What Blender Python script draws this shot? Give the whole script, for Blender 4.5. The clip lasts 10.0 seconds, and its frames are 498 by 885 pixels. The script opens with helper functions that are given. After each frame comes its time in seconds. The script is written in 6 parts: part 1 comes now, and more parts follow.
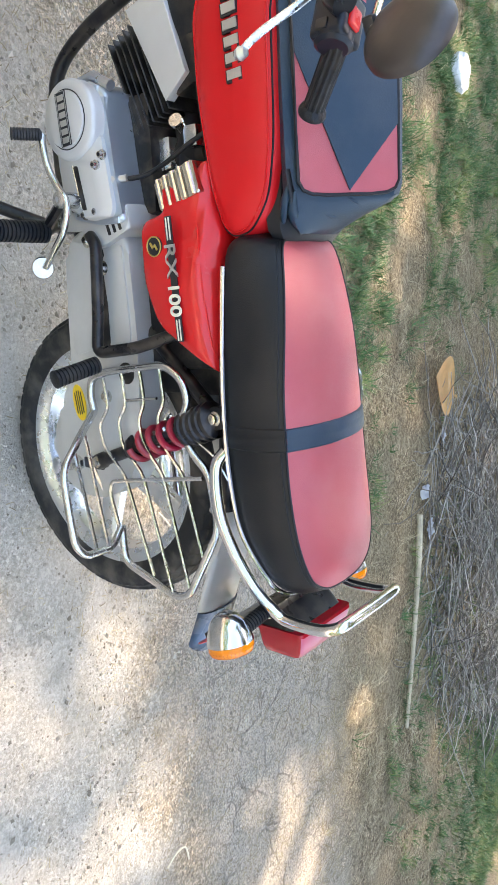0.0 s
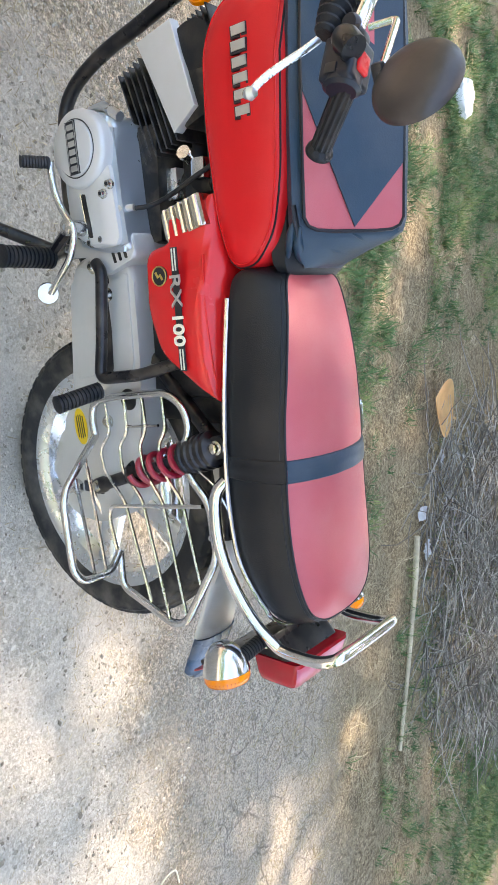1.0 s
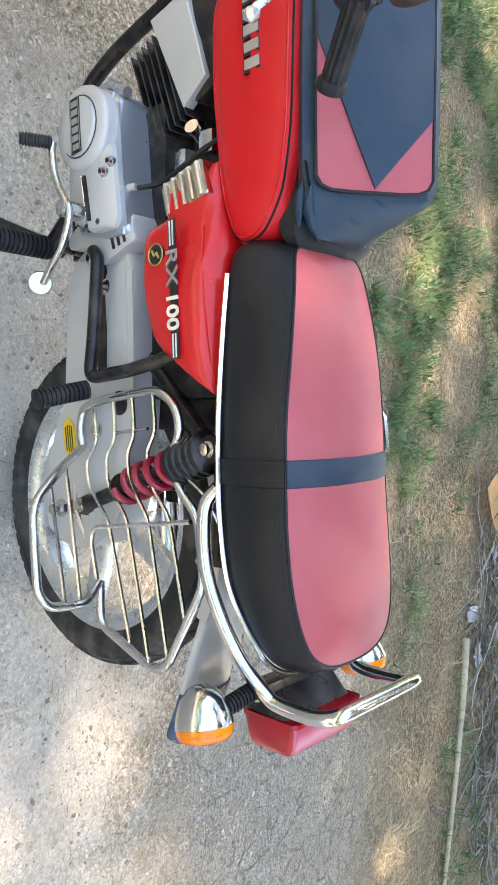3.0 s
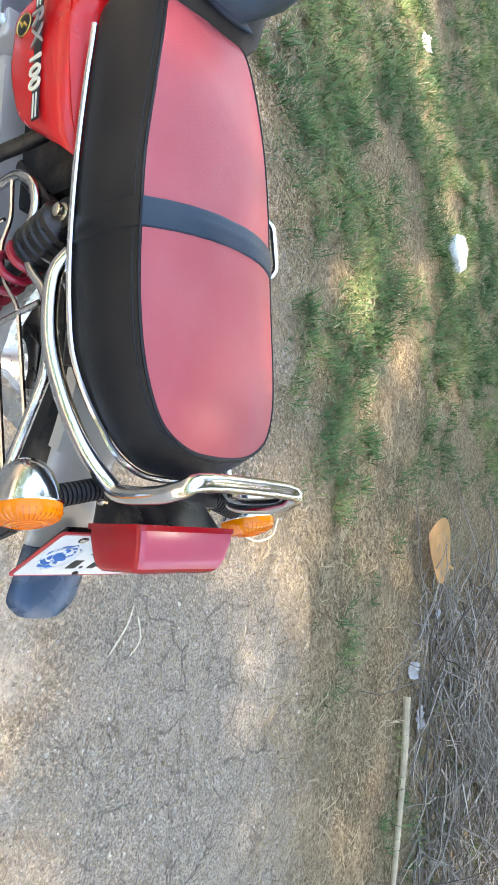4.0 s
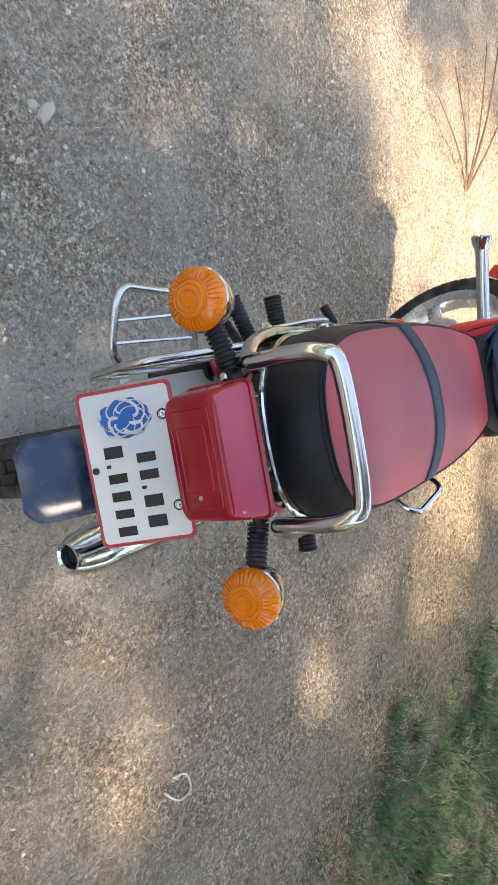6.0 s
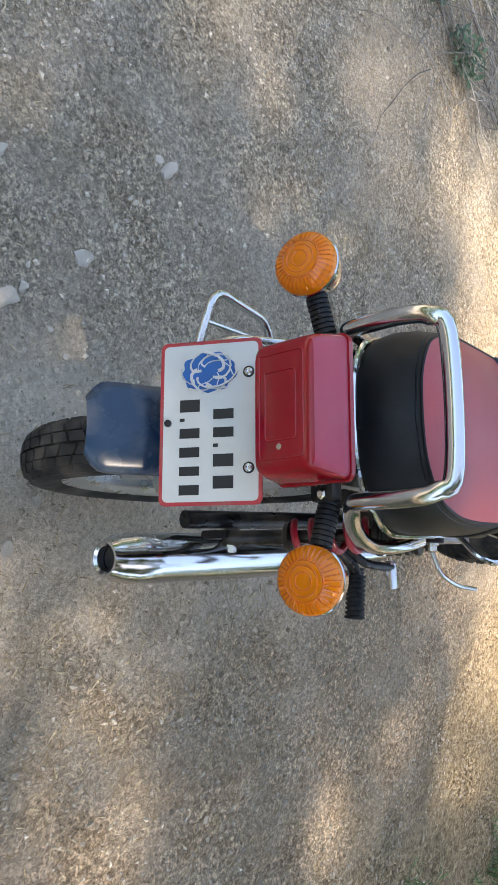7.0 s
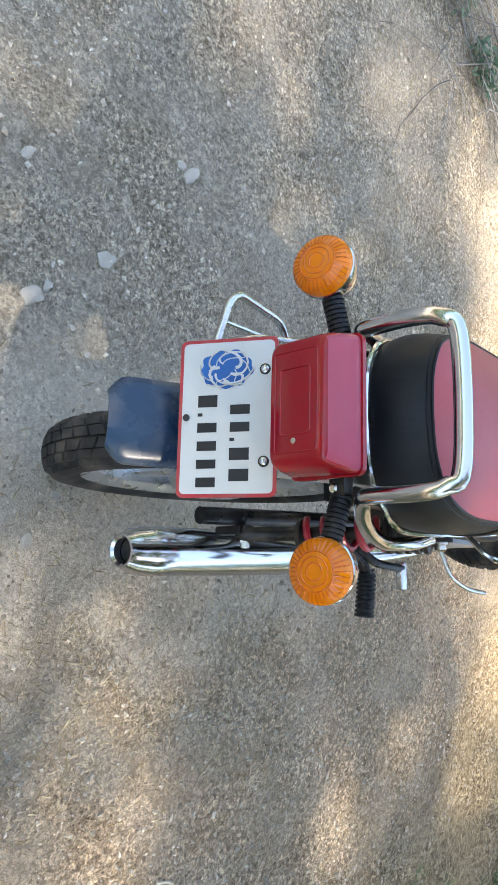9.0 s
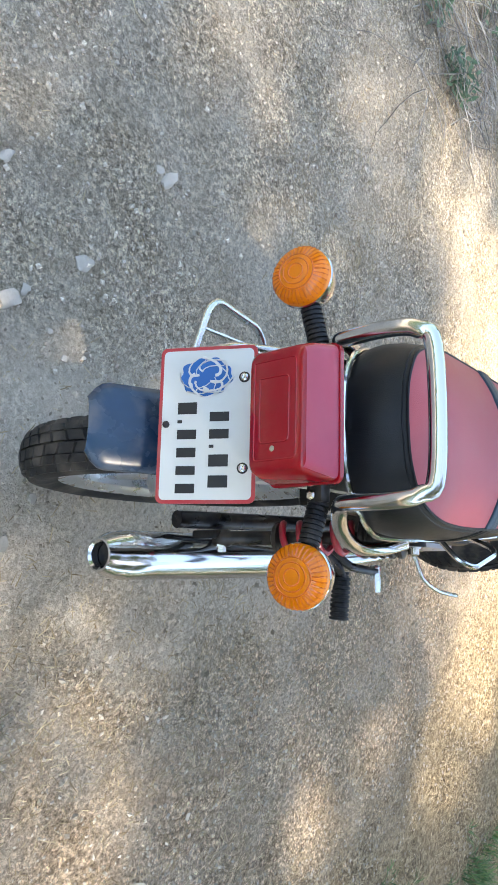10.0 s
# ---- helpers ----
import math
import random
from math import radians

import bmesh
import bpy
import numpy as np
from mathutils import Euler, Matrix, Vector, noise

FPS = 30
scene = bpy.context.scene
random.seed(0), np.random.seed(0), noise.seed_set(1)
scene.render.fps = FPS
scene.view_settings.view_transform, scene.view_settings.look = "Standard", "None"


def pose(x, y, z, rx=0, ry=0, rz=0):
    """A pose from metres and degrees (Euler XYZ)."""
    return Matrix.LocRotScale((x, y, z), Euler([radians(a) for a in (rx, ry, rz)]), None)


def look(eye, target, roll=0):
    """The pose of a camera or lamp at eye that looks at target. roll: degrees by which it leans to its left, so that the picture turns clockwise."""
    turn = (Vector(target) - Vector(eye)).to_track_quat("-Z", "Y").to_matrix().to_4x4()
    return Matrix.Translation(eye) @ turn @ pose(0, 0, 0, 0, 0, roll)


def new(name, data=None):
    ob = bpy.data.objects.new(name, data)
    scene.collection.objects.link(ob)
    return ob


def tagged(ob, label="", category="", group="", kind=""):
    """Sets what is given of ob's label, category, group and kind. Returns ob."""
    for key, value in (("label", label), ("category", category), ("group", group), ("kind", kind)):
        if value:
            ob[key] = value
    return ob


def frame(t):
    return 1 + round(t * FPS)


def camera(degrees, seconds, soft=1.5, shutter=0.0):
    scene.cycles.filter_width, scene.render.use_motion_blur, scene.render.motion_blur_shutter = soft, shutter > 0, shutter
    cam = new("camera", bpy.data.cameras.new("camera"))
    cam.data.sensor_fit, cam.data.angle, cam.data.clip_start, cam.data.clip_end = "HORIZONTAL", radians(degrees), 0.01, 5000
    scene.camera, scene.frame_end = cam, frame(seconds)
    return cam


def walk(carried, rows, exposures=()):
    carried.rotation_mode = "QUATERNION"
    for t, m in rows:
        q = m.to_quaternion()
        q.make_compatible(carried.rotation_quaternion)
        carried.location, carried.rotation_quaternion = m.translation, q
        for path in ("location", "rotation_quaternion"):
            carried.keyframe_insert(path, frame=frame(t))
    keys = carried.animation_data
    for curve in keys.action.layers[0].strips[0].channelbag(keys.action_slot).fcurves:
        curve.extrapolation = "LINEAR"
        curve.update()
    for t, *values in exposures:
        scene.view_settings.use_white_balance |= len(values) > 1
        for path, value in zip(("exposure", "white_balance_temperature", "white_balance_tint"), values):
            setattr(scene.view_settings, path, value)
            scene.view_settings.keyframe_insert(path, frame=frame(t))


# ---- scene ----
cam = camera(36.6, 10.0, soft=1.5)
EXPOSURES = [(0.0, 3.20, 8200, 13), (2.2, 3.20, 8200, 13), (4.0, 3.27, 8300, 13), (4.5, 3.27, 8200, 14), (5.0, 3.11, 8200, 15), (5.5, 2.89, 8300, 16), (6.0, 2.38, 8200, 15), (7.5, 2.25, 7750, 10), (9.0, 2.58, 7650, 9), (10.0, 2.70, 7650, 9)]
PATH = [
    (0, (0.342, 1.229, 1.368), (-0.07, -0.431, 0.331), 93.9),
    (0.5, (0.36, 1.227, 1.366), (-0.012, -0.445, 0.332), 94.1),
    (1, (0.371, 1.23, 1.365), (-0.008, -0.44, 0.33), 94.5),
    (1.5, (0.401, 1.208, 1.354), (0.054, -0.441, 0.276), 94.9),
    (2, (0.443, 1.17, 1.337), (0.088, -0.452, 0.222), 95.0),
    (2.2, (0.445, 1.16, 1.334), (0.068, -0.458, 0.222), 95.0),
    (3.3, (0.056, 0.998, 1.342), (0.078, -0.623, 0.17), 89.6),
    (3.5, (-0.017, 0.963, 1.331), (0.027, -0.673, 0.182), 87.8),
    (3.7, (-0.127, 0.899, 1.331), (-0.026, -0.782, 0.253), 88.1),
    (4, (-0.264, 0.835, 1.358), (-0.01, -0.831, 0.281), 87.3),
    (4.2, (-0.365, 0.82, 1.357), (0.11, -0.799, 0.284), 85.9),
    (4.5, (-0.572, 0.828, 1.386), (0.236, -0.653, 0.313), 87.2),
    (4.7, (-0.658, 0.798, 1.406), (0.332, -0.589, 0.358), 86.5),
    (5, (-0.753, 0.652, 1.366), (0.375, -0.585, 0.272), 90.4),
    (5.2, (-0.775, 0.551, 1.364), (0.427, -0.567, 0.223), 92.7),
    (5.5, (-0.839, 0.429, 1.349), (0.65, -0.293, 0.226), 92.7),
    (5.7, (-0.893, 0.323, 1.333), (0.635, -0.242, 0.172), 93.7),
    (6, (-0.923, 0.235, 1.337), (0.607, -0.056, 0.081), 92.3),
    (6.2, (-0.885, 0.17, 1.276), (0.64, -0.028, -0.002), 91.9),
    (7.3, (-0.929, -0.038, 1.267), (0.532, 0.196, -0.078), 90.6),
    (7.5, (-0.929, -0.038, 1.267), (0.533, 0.196, -0.078), 90.6),
    (8, (-0.936, -0.043, 1.279), (0.476, 0.226, -0.111), 88.7),
    (8.5, (-0.934, -0.043, 1.279), (0.503, 0.192, -0.092), 89.7),
    (9, (-0.942, -0.038, 1.287), (0.506, 0.156, -0.079), 91.5),
    (9.5, (-0.954, -0.032, 1.289), (0.527, 0.171, -0.039), 91.8),
    (10, (-0.958, -0.032, 1.291), (0.536, 0.171, -0.022), 91.8),
]
walk(cam, [(t, look(eye, target, roll)) for t, eye, target, roll in PATH], EXPOSURES)
LEAN = 7.23

# ---- light ----
SUN_AZ, SUN_EL = -100.0, 58.0   # degrees: the side from which the sun comes, from +x towards +y, and its height
world = bpy.data.worlds.new("world")
scene.world = world
world.use_nodes = True
wn = world.node_tree
sky = wn.nodes.new("ShaderNodeTexSky")
sky.sky_type, sky.sun_disc = "NISHITA", False
sky.sun_elevation, sky.sun_rotation = radians(SUN_EL), radians(90 - SUN_AZ)
wn.links.new(sky.outputs[0], wn.nodes["Background"].inputs[0])
wn.nodes["Background"].inputs[1].default_value = 0.15
sun_to = Vector((math.cos(radians(SUN_AZ)) * math.cos(radians(SUN_EL)), math.sin(radians(SUN_AZ)) * math.cos(radians(SUN_EL)), math.sin(radians(SUN_EL))))
sun = new("sun", bpy.data.lights.new("sun", "SUN"))
sun.data.energy, sun.data.angle, sun.data.color = 2.8, radians(1.9), (1.0, 0.96, 0.925)
sun.matrix_world = look(sun_to * 30, (0, 0, 0))

# ---- materials ----
def mat(name, base, rough=0.5, metal=0.0, vary=0.0, scale=20.0, bump=0.0, bscale=200.0, coat=0.0, rvary=0.0, tint=None, spec=0.5, dirt=0.0, dscale=9.0, dcol=(0.25, 0.2, 0.15)):
    """A surface with colour variation at two sizes, uneven gloss, fine relief and some dust."""
    m = bpy.data.materials.new(name)
    m.use_nodes = True
    nt = m.node_tree
    b = nt.nodes["Principled BSDF"]
    b.inputs["Roughness"].default_value, b.inputs["Metallic"].default_value = rough, metal
    b.inputs["Coat Weight"].default_value = coat
    b.inputs["Specular IOR Level"].default_value = spec
    b.inputs["Coat Roughness"].default_value = 0.12
    tc = nt.nodes.new("ShaderNodeTexCoord")

    def noise_tex(s, detail=5.0):
        n = nt.nodes.new("ShaderNodeTexNoise")
        n.inputs["Scale"].default_value, n.inputs["Detail"].default_value = s, detail
        nt.links.new(tc.outputs["Object"], n.inputs["Vector"])
        return n.outputs["Fac"]

    def ramp(fac, a, c, lo=0.35, hi=0.65):
        r = nt.nodes.new("ShaderNodeValToRGB")
        r.color_ramp.elements[0].position, r.color_ramp.elements[1].position = lo, hi
        r.color_ramp.elements[0].color, r.color_ramp.elements[1].color = (*a, 1), (*c, 1)
        nt.links.new(fac, r.inputs[0])
        return r.outputs[0]

    def mix(fac, a, c):
        x = nt.nodes.new("ShaderNodeMix")
        x.data_type = "RGBA"
        nt.links.new(fac, x.inputs[0])
        nt.links.new(a, x.inputs[6])
        nt.links.new(c, x.inputs[7])
        return x.outputs[2]

    other = tint or base
    lo, hi = [max(0, v * (1 - vary)) for v in base], [min(1, v * (1 + vary)) for v in other]
    col = mix(noise_tex(scale * 7), ramp(noise_tex(scale), lo, hi), ramp(noise_tex(scale * 0.3), lo, hi))
    if dirt:
        f = ramp(noise_tex(dscale, 8.0), (0, 0, 0), (dirt,) * 3, 0.45, 0.75)
        d = nt.nodes.new("ShaderNodeRGB")
        d.outputs[0].default_value = (*dcol, 1)
        col = mix(f, col, d.outputs[0])
    nt.links.new(col, b.inputs["Base Color"])
    if rvary:
        r = nt.nodes.new("ShaderNodeMapRange")
        r.inputs["To Min"].default_value, r.inputs["To Max"].default_value = max(0.02, rough - rvary), min(1, rough + rvary)
        nt.links.new(noise_tex(scale * 1.7, 8.0), r.inputs["Value"])
        nt.links.new(r.outputs[0], b.inputs["Roughness"])
    if bump:
        bp = nt.nodes.new("ShaderNodeBump")
        bp.inputs["Strength"].default_value, bp.inputs["Distance"].default_value = bump, 0.002
        nt.links.new(noise_tex(bscale, 3.0), bp.inputs["Height"])
        nt.links.new(bp.outputs[0], b.inputs["Normal"])
    return m


RED_PAINT = mat("red_paint", (0.62, 0.010, 0.012), 0.26, vary=0.06, scale=6, spec=0.35, coat=0.25, rvary=0.06, bump=0.02, bscale=60, dirt=0.06)
RED_COVER = mat("red_vinyl_cover", (0.60, 0.010, 0.013), 0.42, spec=0.25, vary=0.07, scale=7, bump=0.12, bscale=420, rvary=0.08, dirt=0.05)
PINK_VINYL = mat("rose_red_vinyl", (0.40, 0.066, 0.078), 0.42, spec=0.5, vary=0.08, scale=6, bump=0.25, bscale=650, rvary=0.07, dirt=0.12, dcol=(0.5, 0.3, 0.3))
BLACK_VINYL = mat("black_vinyl", (0.006, 0.0075, 0.010), 0.42, spec=0.30, vary=0.15, scale=8, bump=0.25, bscale=600, rvary=0.06, dirt=0.05)
NAVY_VINYL = mat("navy_vinyl", (0.012, 0.034, 0.057), 0.38, spec=0.3, vary=0.12, scale=8, bump=0.2, bscale=420, rvary=0.06, dirt=0.10)
CHROME = mat("chrome", (0.60, 0.61, 0.62), 0.13, 1.0, vary=0.04, scale=30, rvary=0.06, dirt=0.10, dscale=30, dcol=(0.45, 0.42, 0.38))
OLD_CHROME = mat("dull_chrome", (0.62, 0.625, 0.625), 0.24, 1.0, vary=0.12, scale=40, rvary=0.1, dirt=0.35, dscale=40, dcol=(0.30, 0.25, 0.2))
ALLOY = mat("cast_alloy", (0.66, 0.68, 0.70), 0.28, 0.9, vary=0.1, scale=25, bump=0.06, bscale=300, rvary=0.08, dirt=0.12, dscale=8, dcol=(0.36, 0.33, 0.29))
GREY_PAINT = mat("silver_grey_paint", (0.52, 0.505, 0.475), 0.38, 0.2, vary=0.06, scale=12, bump=0.05, rvary=0.1, dirt=0.4, dscale=10, dcol=(0.44, 0.41, 0.37))
BLACK_PAINT = mat("black_frame_paint", (0.006, 0.006, 0.008), 0.30, spec=0.35, vary=0.2, scale=20, rvary=0.12, dirt=0.2, dscale=24)
ENGINE_BLACK = mat("engine_black", (0.007, 0.007, 0.008), 0.45, 0.0, spec=0.3, vary=0.3, scale=30, bump=0.2, dirt=0.25, dscale=30)
RUBBER = mat("rubber", (0.006, 0.0075, 0.010), 0.5, spec=0.3, vary=0.25, scale=30, bump=0.3, bscale=500, dirt=0.12, dscale=25)
SHELL = mat("brown_black_shell", (0.030, 0.023, 0.021), 0.42, vary=0.25, scale=20, bump=0.1, bscale=120, rvary=0.1, dirt=0.2, dscale=30, dcol=(0.12, 0.09, 0.075))
SWITCH = mat("blue_black_plastic", (0.006, 0.009, 0.016), 0.35, spec=0.35, vary=0.2, scale=20, rvary=0.1, dirt=0.08)
TYRE = mat("tyre_rubber", (0.020, 0.020, 0.021), 0.72, spec=0.3, vary=0.25, scale=30, bump=0.3, bscale=300, dirt=0.55, dscale=16, dcol=(0.2, 0.17, 0.14))
FLAP = mat("blue_black_mudguard", (0.012, 0.036, 0.075), 0.26, spec=0.4, vary=0.25, scale=14, rvary=0.12, dirt=0.32, dscale=25, dcol=(0.25, 0.23, 0.2))
CASTING = mat("polished_casting", (0.50, 0.545, 0.58), 0.30, 0.75, vary=0.06, scale=12, bump=0.05, bscale=200, rvary=0.08, dirt=0.1, dscale=12)
SPRING = mat("red_spring", (0.32, 0.008, 0.028), 0.35, vary=0.1, scale=30, coat=0.3, dirt=0.15)
WHITE = mat("white_plate", (0.62, 0.64, 0.62), 0.35, vary=0.03, scale=10, rvary=0.1, dirt=0.15, dscale=14)
BORDER = mat("plate_border_red", (0.45, 0.03, 0.04), 0.4, vary=0.1, scale=30, dirt=0.3, dscale=40)
INK = mat("black_ink", (0.012, 0.012, 0.014), 0.4, vary=0.1, scale=30)
BLUE = mat("blue_decal", (0.003, 0.115, 0.38), 0.4, vary=0.1, scale=30)
CREAM = mat("cream_letter", (0.75, 0.70, 0.55), 0.35, vary=0.05, scale=30)
GOLD = mat("gold_badge", (0.55, 0.40, 0.12), 0.3, 0.8, vary=0.1, scale=30)
SILVER_BADGE = mat("silver_badge", (0.62, 0.60, 0.55), 0.3, 0.8, vary=0.1, scale=30)
STEEL_VENT = mat("stainless_vent", (0.62, 0.58, 0.50), 0.18, 1.0, vary=0.1, scale=30, rvary=0.08)
YELLOW = mat("yellow_sticker", (0.75, 0.48, 0.02), 0.4, vary=0.08, scale=30)
BLUE_STEEL = mat("blue_steel", (0.07, 0.12, 0.2), 0.35, 0.6, vary=0.2, scale=30)


def glassy(name, colour, rough=0.12, trans=0.6, scale=0.0):
    m = mat(name, colour, rough, vary=0.05, scale=40, bump=0.3 if scale else 0.0, bscale=scale or 100, coat=0.5, dirt=0.08)
    m.node_tree.nodes["Principled BSDF"].inputs["Transmission Weight"].default_value = trans
    return m


AMBER = glassy("amber_lens", (1.0, 0.255, 0.002), 0.08, 0.25)
AMBER_RIB = glassy("deep_amber_rib", (0.72, 0.135, 0.001), 0.10, 0.2)
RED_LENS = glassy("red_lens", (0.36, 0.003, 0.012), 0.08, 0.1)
# paler pink: fading plus the sky's reflection, both put into the base colour
RED_TOP = glassy("faded_sky_tinted_lens_top", (0.46, 0.070, 0.115), 0.28, 0.05)
for m in (RED_LENS, RED_TOP, AMBER):
    m.node_tree.nodes["Principled BSDF"].inputs["Coat Weight"].default_value = 0.1
    m.node_tree.nodes["Principled BSDF"].inputs["Specular IOR Level"].default_value = 0.35
MIRROR = mat("mirror_glass", (0.9, 0.9, 0.9), 0.02, 1.0)

# ---- mesh tools ----
def V(*a):
    return Vector(a)


def finish(name, bm, material, parent=None, label="", smooth=True):
    me = bpy.data.meshes.new(name)
    bmesh.ops.recalc_face_normals(bm, faces=bm.faces)
    bm.to_mesh(me)
    bm.free()
    for m in material if isinstance(material, (list, tuple)) else (material,):
        me.materials.append(m)
    if smooth:
        for p in me.polygons:
            p.use_smooth = True
        me.set_sharp_from_angle(angle=radians(38))
    ob = new(name, me)
    if parent:
        ob.parent = parent
    if label:
        ob["label"] = label
    return ob


def part(name, bm, material, parent, label="", smooth=True):
    return finish(name, bm, material, parent, label, smooth)


def curve_pts(pts, steps=6, closed=False):
    """A smooth line through the points."""
    pts = [Vector(p) for p in pts]
    n, out = len(pts), []
    for i in range(n if closed else n - 1):
        a, b, c, d = (pts[(i + k) % n] if closed else pts[min(max(i + k, 0), n - 1)] for k in (-1, 0, 1, 2))
        for s in range(steps):
            u = s / steps
            out.append(0.5 * (2 * b + (c - a) * u + (2 * a - 5 * b + 4 * c - d) * u * u + (3 * b - a - 3 * c + d) * u ** 3))
    if not closed:
        out.append(pts[-1])
    return out


def round_pts(pts, r, steps=5):
    """A line with straight runs, its corners rounded to about r."""
    pts = [Vector(p) for p in pts]
    out = [pts[0]]
    for a, b, c in zip(pts, pts[1:], pts[2:]):
        d0, d1 = (a - b), (c - b)
        k = min(r, d0.length * 0.45, d1.length * 0.45)
        p, q = b + d0.normalized() * k, b + d1.normalized() * k
        for s in range(steps + 1):
            u = s / steps
            out.append((1 - u) ** 2 * p + 2 * u * (1 - u) * b + u * u * q)
    return out + [pts[-1]]


def tube(bm, pts, r, seg=10, closed=False, flat=1.0):
    """A bent bar of radius r (one number or one for each point) along pts."""
    pts = [Vector(p) for p in pts]
    n = len(pts)
    rs = r if isinstance(r, (list, tuple)) else [r] * n
    side, rings = None, []
    for i, p in enumerate(pts):
        a, b = (pts[i - 1], pts[(i + 1) % n]) if closed else (pts[max(i - 1, 0)], pts[min(i + 1, n - 1)])
        d = (b - a).normalized()
        if side is None:
            side = d.cross(V(0, 0, 1) if abs(d.z) < 0.9 else V(0, 1, 0)).normalized()
        side = (side - d * side.dot(d)).normalized()
        up = d.cross(side)
        rings.append([bm.verts.new(p + (side * math.cos(t) + up * math.sin(t) * flat) * rs[i]) for t in (2 * math.pi * k / seg for k in range(seg))])
    for i in range(n if closed else n - 1):
        a, b = rings[i], rings[(i + 1) % n]
        for k in range(seg):
            bm.faces.new((a[k], a[(k + 1) % seg], b[(k + 1) % seg], b[k]))
    if not closed:
        bm.faces.new(rings[0][::-1])
        bm.faces.new(rings[-1])
    return bm


def bar(pts, r, seg=10, closed=False, flat=1.0):
    return tube(bmesh.new(), pts, r, seg, closed, flat)


def loft(bm, rings, caps=True, closed_ring=True):
    rows = [[bm.verts.new(p) for p in ring] for ring in rings]
    n = len(rows[0])
    for a, b in zip(rows, rows[1:]):
        for k in range(n if closed_ring else n - 1):
            bm.faces.new((a[k], a[(k + 1) % n], b[(k + 1) % n], b[k]))
    if caps and closed_ring:
        bm.faces.new(rows[0][::-1])
        bm.faces.new(rows[-1])
    return bm


def turned(bm, profile, m=None, seg=32, caps=True):
    """A turned body about local z: profile of (radius, height)."""
    m = m or Matrix()
    rings = [[m @ V(r * math.cos(t), r * math.sin(t), h) for t in (2 * math.pi * k / seg for k in range(seg))] for r, h in profile]
    return loft(bm, rings, caps)


def turn(profile, m=None, seg=32, caps=True):
    return turned(bmesh.new(), profile, m, seg, caps)


def along(a, b):
    """A pose at a whose z axis points at b."""
    a, b = Vector(a), Vector(b)
    return Matrix.Translation(a) @ (b - a).to_track_quat("Z", "Y").to_matrix().to_4x4()


def block(bm, lo, hi, bevel=0.004, seg=2, m=None):
    lo, hi = Vector(lo), Vector(hi)
    r = bmesh.ops.create_cube(bm, size=1.0, matrix=(m or Matrix()) @ Matrix.Translation((lo + hi) / 2) @ Matrix.Diagonal((*(hi - lo), 1)))
    if bevel:
        es = list({e for v in r["verts"] for e in v.link_edges})
        bmesh.ops.bevel(bm, geom=es, offset=bevel, segments=seg, profile=0.6, affect="EDGES")
    return bm


def box(lo, hi, bevel=0.004, seg=2, m=None):
    return block(bmesh.new(), lo, hi, bevel, seg, m)


def slab(outline, y0, y1, bevel=0.006, seg=3, crown=0.0):
    """A plate with the outline (x, z), from depth y0 to its face at y1, whose face edge is rounded; crown domes the face."""
    bm = bmesh.new()
    back = [bm.verts.new((x, y0, z)) for x, z in outline]
    face = [bm.verts.new((x, y1, z)) for x, z in outline]
    n = len(outline)
    sides = [bm.faces.new((back[k], back[(k + 1) % n], face[(k + 1) % n], face[k])) for k in range(n)]
    bm.faces.new(back[::-1])
    top = bm.faces.new(face)
    if crown:
        inner = bmesh.ops.inset_region(bm, faces=[top], thickness=0.02)
        for v in top.verts:
            v.co.y += crown
    if bevel:
        es = [e for e in bm.edges if all(abs(v.co.y - y1) < 1e-6 for v in e.verts) and any(f in sides for f in e.link_faces)]
        bmesh.ops.bevel(bm, geom=es, offset=bevel, segments=seg, profile=0.5, affect="EDGES")
    return bm


def lettering(text, size, m, material, name, parent, depth=0.0012, bold=0.0, stretch=1.0, label=""):
    cu = bpy.data.curves.new(name, "FONT")
    cu.body, cu.size, cu.extrude, cu.offset = text, size, depth, bold
    cu.align_x, cu.align_y = "CENTER", "CENTER"
    tmp = new("lettering_source", cu)
    me = bpy.data.meshes.new_from_object(tmp.evaluated_get(bpy.context.evaluated_depsgraph_get()))
    bpy.data.objects.remove(tmp)
    bpy.data.curves.remove(cu)
    me.transform(m @ Matrix.Diagonal((stretch, 1, 1, 1)))
    me.name = name
    me.materials.clear()
    me.materials.append(material)
    ob = new(name, me)
    ob.parent = parent
    if label:
        ob["label"] = label
    return ob

# ---- the motorcycle: x ahead, y to its left, z up from under the rear axle ----
bike = new("motorcycle")
tagged(bike, "red and black two-stroke motorcycle leaning on its side stand", "motorcycle")
bike.matrix_world = Matrix.Rotation(radians(-LEAN), 4, "X")
SIDE = Matrix(((-1, 0, 0, 0), (0, 0, 1, 0), (0, 1, 0, 0), (0, 0, 0, 1)))   # writing on the left side


